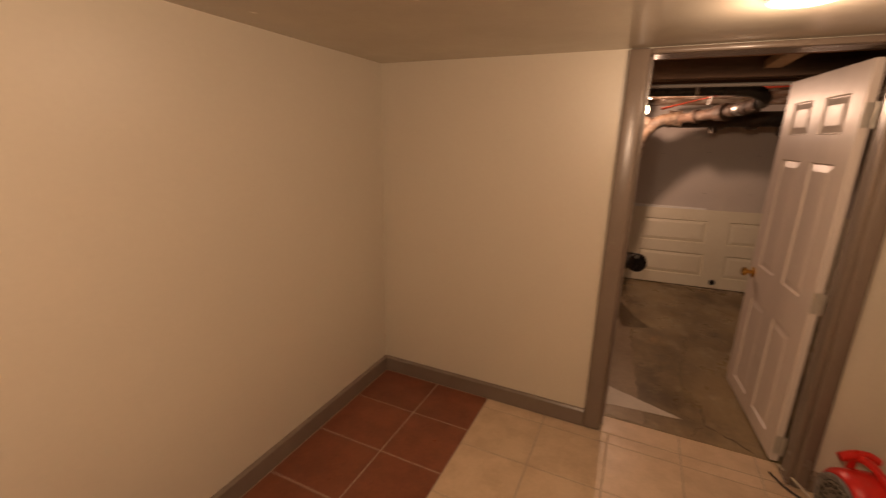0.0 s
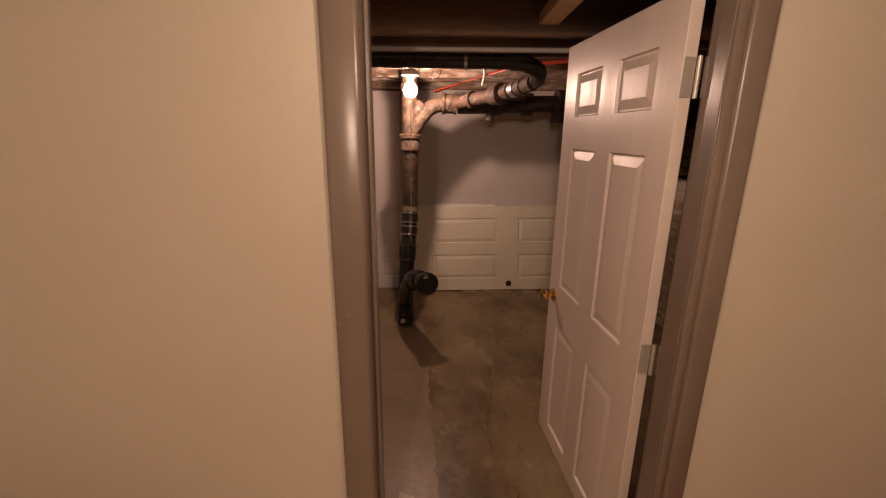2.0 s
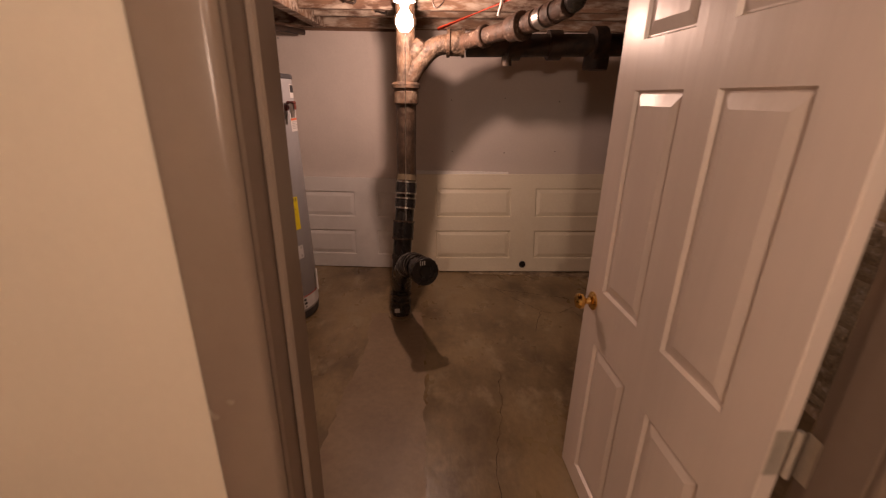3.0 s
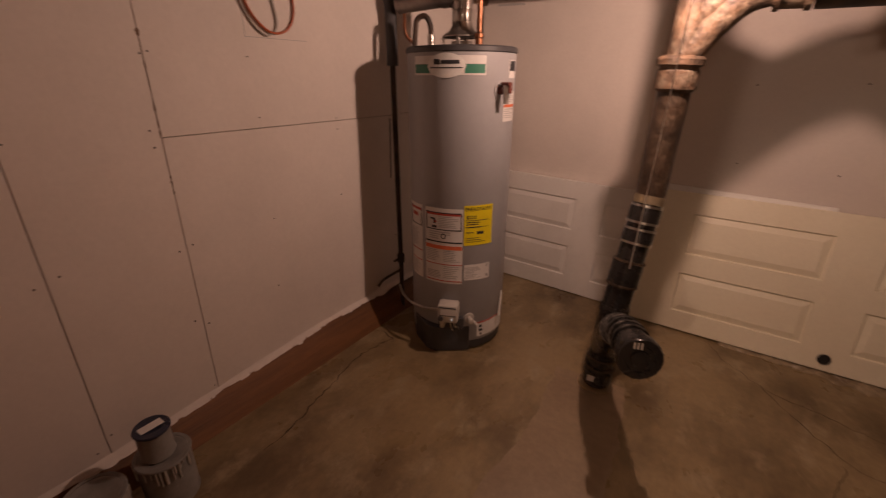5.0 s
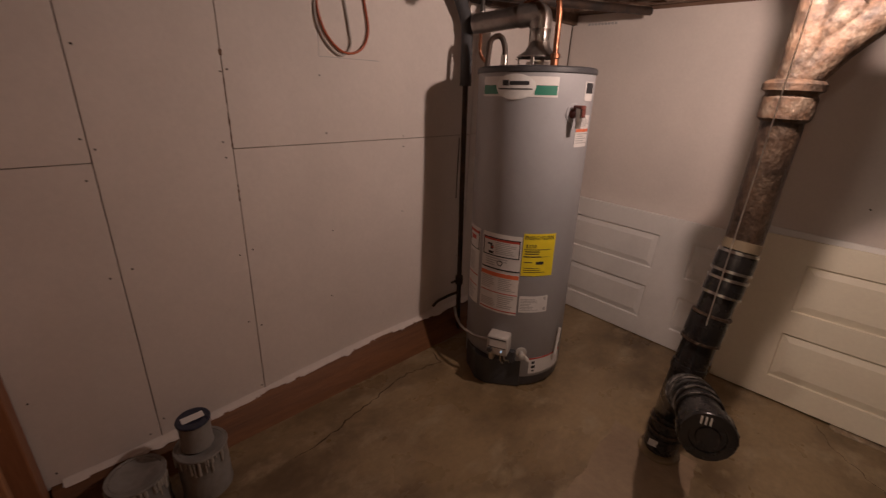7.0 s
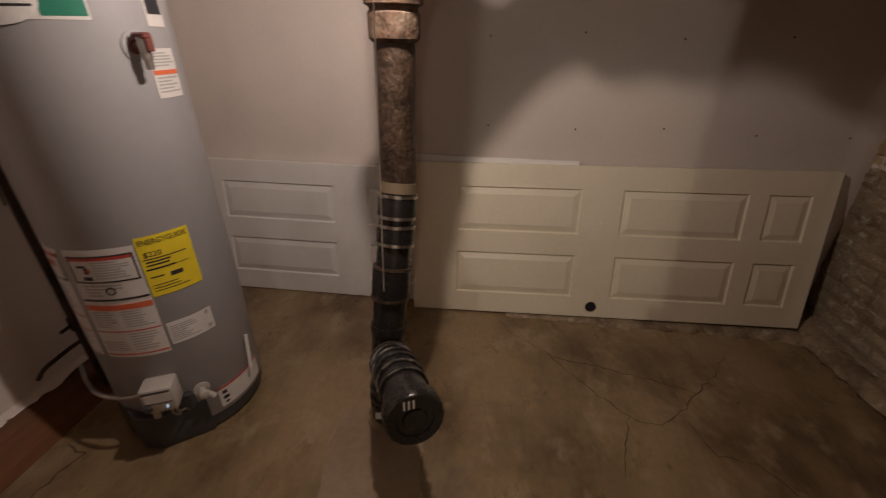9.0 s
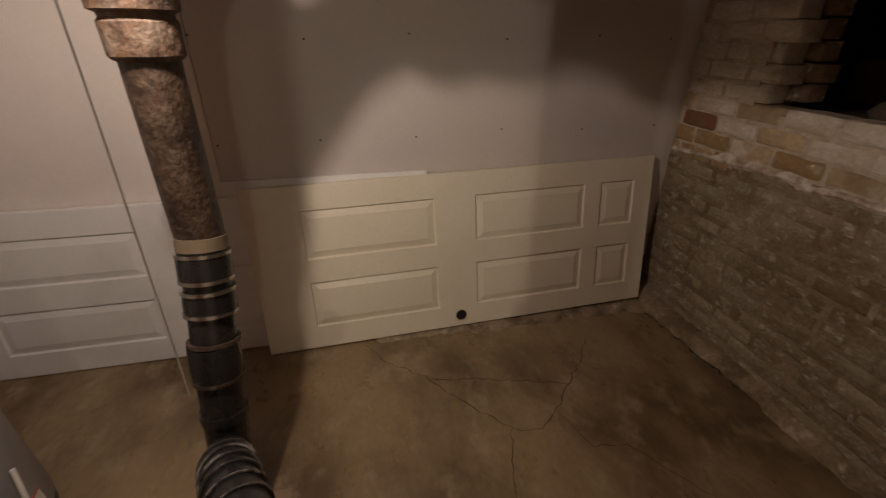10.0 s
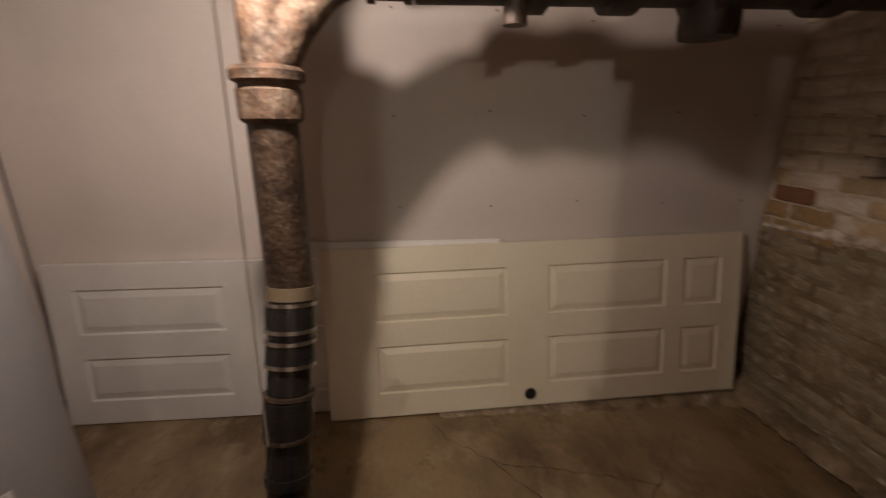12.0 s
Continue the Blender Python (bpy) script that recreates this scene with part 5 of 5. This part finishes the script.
# ---- outlet, cord and blower in the finished room ----
M_ivory = mat("ivory_plastic", (0.74, 0.66, 0.48), 0.4, bump=0)
outlet = thing("wall_outlet", pose(1.605, YP, 0.37), "ivory duplex wall outlet with a plug in it", "outlet")
part("plate", bm_box(-0.036, -0.006, -0.058, 0.036, 0.001, 0.058, 0.003, 2), M_ivory, outlet)
for z in (-0.02, 0.02):
    part("socket", bm_box(-0.016, -0.008, z - 0.014, 0.016, -0.005, z + 0.014, 0.003), M_ivory, outlet)
    part("slots", joined(bm_box(-0.008, -0.0088, z - 0.004, -0.006, -0.0078, z + 0.006), bm_box(0.006, -0.0088, z - 0.004, 0.008, -0.0078, z + 0.006)), M_inkd, outlet)
M_cordw = mat("beige_cord", (0.50, 0.44, 0.35), 0.5, bump=0)
pc = thing("power_cord", pose(0, 0, 0), "pale power cord plugged into the outlet", "power cord")
part("plug", bm_tube([(1.605, YP - 0.008, 0.39), (1.612, YP - 0.040, 0.385)], 0.012, 12), M_cordw, pc)
part("cable", bm_tube(rounded([(1.612, YP - 0.04, 0.385), (1.665, YP - 0.075, 0.36), (1.70, YP - 0.08, 0.25), (1.655, YP - 0.10, 0.14), (1.55, YP - 0.13, 0.10), (1.47, YP - 0.16, 0.12)], 0.08, 8), 0.0072, 10), M_cordw, pc)
tagged(mesh_ob("floor_cable", bm_tube(rounded([(1.135, 1.66, 0.02), (1.16, 1.54, 0.045), (1.20, 1.48, 0.03), (1.24, 1.42, 0.009), (1.30, 1.38, 0.012)], 0.05), 0.0055, 8), M_cordw, 40), "pale cable lying at the foot of the door frame", "cable")
tagged(mesh_ob("floor_cable", bm_tube(rounded([(1.09, 1.60, 0.006), (1.14, 1.50, 0.006), (1.24, 1.44, 0.006), (1.5, 1.43, 0.006), (1.70, 1.47, 0.006), (1.80, 1.36, 0.006), (1.85, 1.0, 0.006)], 0.06), 0.0055, 8), M_gasp, 40), "dark cable lying on the tiles", "cable")
M_blow = mat("red_moulded_plastic", (0.60, 0.022, 0.018), 0.32, second=(0.50, 0.018, 0.015), scale=8, bump=0.05)
M_grill = mat("grey_grille_plastic", (0.13, 0.12, 0.115), 0.5, second=(0.22, 0.20, 0.19), scale=20, bump=0.1)
blower = thing("floor_blower", pose(1.318, 1.325, 0.0, 0, 0, -77) @ Matrix.Diagonal((0.95, 0.95, 0.95, 1)), "red plastic floor blower with a round grey grille", "air blower")
# local: the fan's axis is y with the intake on -y, the outlet looks along x
AXZ = 0.158
prof = [(0.0, -0.115), (0.115, -0.115), (0.132, -0.110), (0.146, -0.092), (0.150, -0.05), (0.151, 0.05), (0.146, 0.092), (0.130, 0.110), (0.10, 0.115), (0, 0.115)]
part("volute", bm_lathe(prof, 48, pose(0, 0, AXZ, 90)), M_blow, blower)
part("outlet_horn", bm_box(0.0, -0.088, 0.014, 0.162, 0.106, 0.215, 0.045, 4), M_blow, blower)
TILT = pose(0, 0, AXZ) @ pose(0, 0, 0, 0, -36, 0)
vent_ = part("outlet_grille", bm_box(0.140, 0.022, -0.075, 0.160, 0.092, 0.055, 0.012, 2), M_grill, blower, "dark outlet grille")
vent_.matrix_basis = TILT
part("outlet_recess", bm_box(0.158, 0.032, -0.065, 0.1615, 0.082, 0.045, 0.006), M_black, vent_)
for k in range(3):
    part("outlet_bar", bm_box(0.160, 0.034, -0.042 + k * 0.03, 0.163, 0.080, -0.037 + k * 0.03), M_grill, vent_)
part("foot", bm_box(-0.13, -0.105, 0.0, 0.175, -0.06, 0.034, 0.012), M_blow, blower)
part("foot", bm_box(-0.13, 0.06, 0.0, 0.20, 0.118, 0.040, 0.014), M_blow, blower)
part("handle", bm_tube(rounded([(-0.125, -0.01, 0.24), (-0.122, -0.01, 0.318), (-0.05, 0, 0.342), (0.06, 0.01, 0.312), (0.125, 0.02, 0.22)], 0.05, 8), 0.016, 16), M_blow, blower)
part("handle_root", bm_tube(rounded([(-0.10, -0.075, 0.318), (-0.105, -0.03, 0.338), (-0.105, 0.03, 0.338), (-0.10, 0.06, 0.318)], 0.02), 0.019, 14), M_blow, blower)
grille = part("intake_grille", bm_lathe([(0.085, 0.112), (0.122, 0.112), (0.124, 0.119), (0.117, 0.124), (0.108, 0.120), (0.085, 0.114)], 40, pose(0, 0, AXZ, 90)), M_grill, blower, "round grey intake grille")
part("grille_back", bm_lathe([(0, 0.1155), (0.108, 0.1155), (0.108, 0.117), (0, 0.117)], 32, pose(0, 0, AXZ, 90)), M_black, grille)
M_grilld = mat("dusty_grille_bars", (0.20, 0.175, 0.14), 0.45, second=(0.08, 0.07, 0.06), scale=40, bump=0.1)
for r in (0.038, 0.062, 0.088):
    part("grille_ring", bm_lathe([(r - 0.004, 0.118), (r + 0.004, 0.118), (r + 0.003, 0.123), (r - 0.003, 0.123)], 32, pose(0, 0, AXZ, 90)), M_grilld, grille)
for k in range(16):
    part("grille_bar", bm_box(0.03, -0.0025, 0.1175, 0.112, 0.0025, 0.122), M_grilld, grille).matrix_basis = pose(0, 0, AXZ, 90) @ Matrix.Rotation(2 * math.pi * k / 16, 4, "Z")
part("grille_boss", bm_lathe([(0, 0.118), (0.034, 0.118), (0.031, 0.125), (0, 0.127)], 20, pose(0, 0, AXZ, 90)), M_grilld, grille)

# ---- floor tiles of the finished room ----
floor_tiles = thing("floor_room", pose(0, 0, 0), "beige tiled floor with terracotta tile borders", "floor", kind="structure")
part("grout_bed", bm_box(-1.16, -2.8, -0.1, 3.1, YF - 0.001, -0.003), M_grout, floor_tiles, smooth=None)
tiles = {}


def tile(x0, x1, y0, y1, material):
    key = (round(x1 - x0, 3), round(y1 - y0, 3), material.name)
    if key not in tiles:
        w, h = (x1 - x0) / 2, (y1 - y0) / 2
        b = bmesh.new()
        rings = [[b.verts.new((sx * (w - i), sy * (h - i), z)) for sx, sy in ((-1, -1), (1, -1), (1, 1), (-1, 1))] for i, z in ((0, -0.006), (0, -0.0015), (0.002, 0.0))]
        for p, q in zip(rings, rings[1:]):
            for k in range(4):
                b.faces.new((p[k], p[(k + 1) % 4], q[(k + 1) % 4], q[k]))
        b.faces.new(rings[2])
        me = bpy.data.meshes.new("tile")
        b.to_mesh(me)
        b.free()
        me.materials.append(material)
        tiles[key] = me
    o = new("tile", tiles[key])
    o.parent, o.location = floor_tiles, ((x0 + x1) / 2, (y0 + y1) / 2, 0)


def tile_field(xs, ys, material, g=0.003):
    for a, b in zip(xs, xs[1:]):
        for c, d in zip(ys, ys[1:]):
            tile(a + g, b - g, c + g, d - g, material)


P_ = 0.335
tile_field((-1.014, -0.635, -0.30), [round(1.235 - P_ * k, 4) for k in range(11, -1, -1)] + [1.549], M_terra)
bx = [-0.30, 0.04, 0.377, 0.715, 1.05, 1.385, 1.72]
by = [round(1.468 - P_ * k, 4) for k in range(12, -1, -1)]
tile_field(bx, by, M_beige)
tile_field(bx, [1.468, 1.549], M_beige)
tile_field((0.334, 0.715, 1.05, 1.142), [1.549 + 0.001, YF], M_beige)
tile_field((1.72, 2.055, 2.39, 2.725, 2.984), [round(1.235 - P_ * k, 4) for k in range(11, -1, -1)] + [1.549], M_terra)

# chipped paper along a board joint
rc = random.Random(8)
M_chip = mat("torn_board_paper", (0.20, 0.13, 0.09), 0.9, bump=0.3)
for z0, z1, w in ((1.17, 1.30, 0.006), (1.32, 1.47, 0.005), (0.98, 1.05, 0.005), (1.475, 1.50, 0.012)):
    bm, prev = bmesh.new(), None
    for k in range(9):
        z, hw = z0 + (z1 - z0) * k / 8, w * rc.uniform(0.15, 0.6) * (0.2 if k in (0, 8) else 1)
        ring = [bm.verts.new(p) for p in ((XL + 0.0004, 2.4895 - hw, z), (XL + 0.0012, 2.4895, z), (XL + 0.0004, 2.4895 + hw, z))]
        if prev:
            for i in range(2):
                bm.faces.new((prev[i], prev[i + 1], ring[i + 1], ring[i]))
        prev = ring
    part("torn_edge", bm, M_chip, wall_west)
# print on the drywall and a slit in the side wall
for k in range(9):
    part("board_print", bm_box(-0.955 + k * 0.021, YBACK - 0.0015, 1.795, -0.955 + k * 0.021 + 0.015, YBACK + 0.001, 1.807), M_ink, wall_back)
part("board_slit", bm_box(XL - 0.001, 3.632, 0.83, XL + 0.0015, 3.638, 1.16), M_seam, wall_west)
for a_, b_, c_, d_ in ((2.842, 2.844, 1.50, 1.66), (2.842, 3.12, 1.499, 1.501)):
    part("pencil_line", bm_box(XL - 0.001, a_, c_, XL + 0.001, b_, d_), M_ink, wall_west)
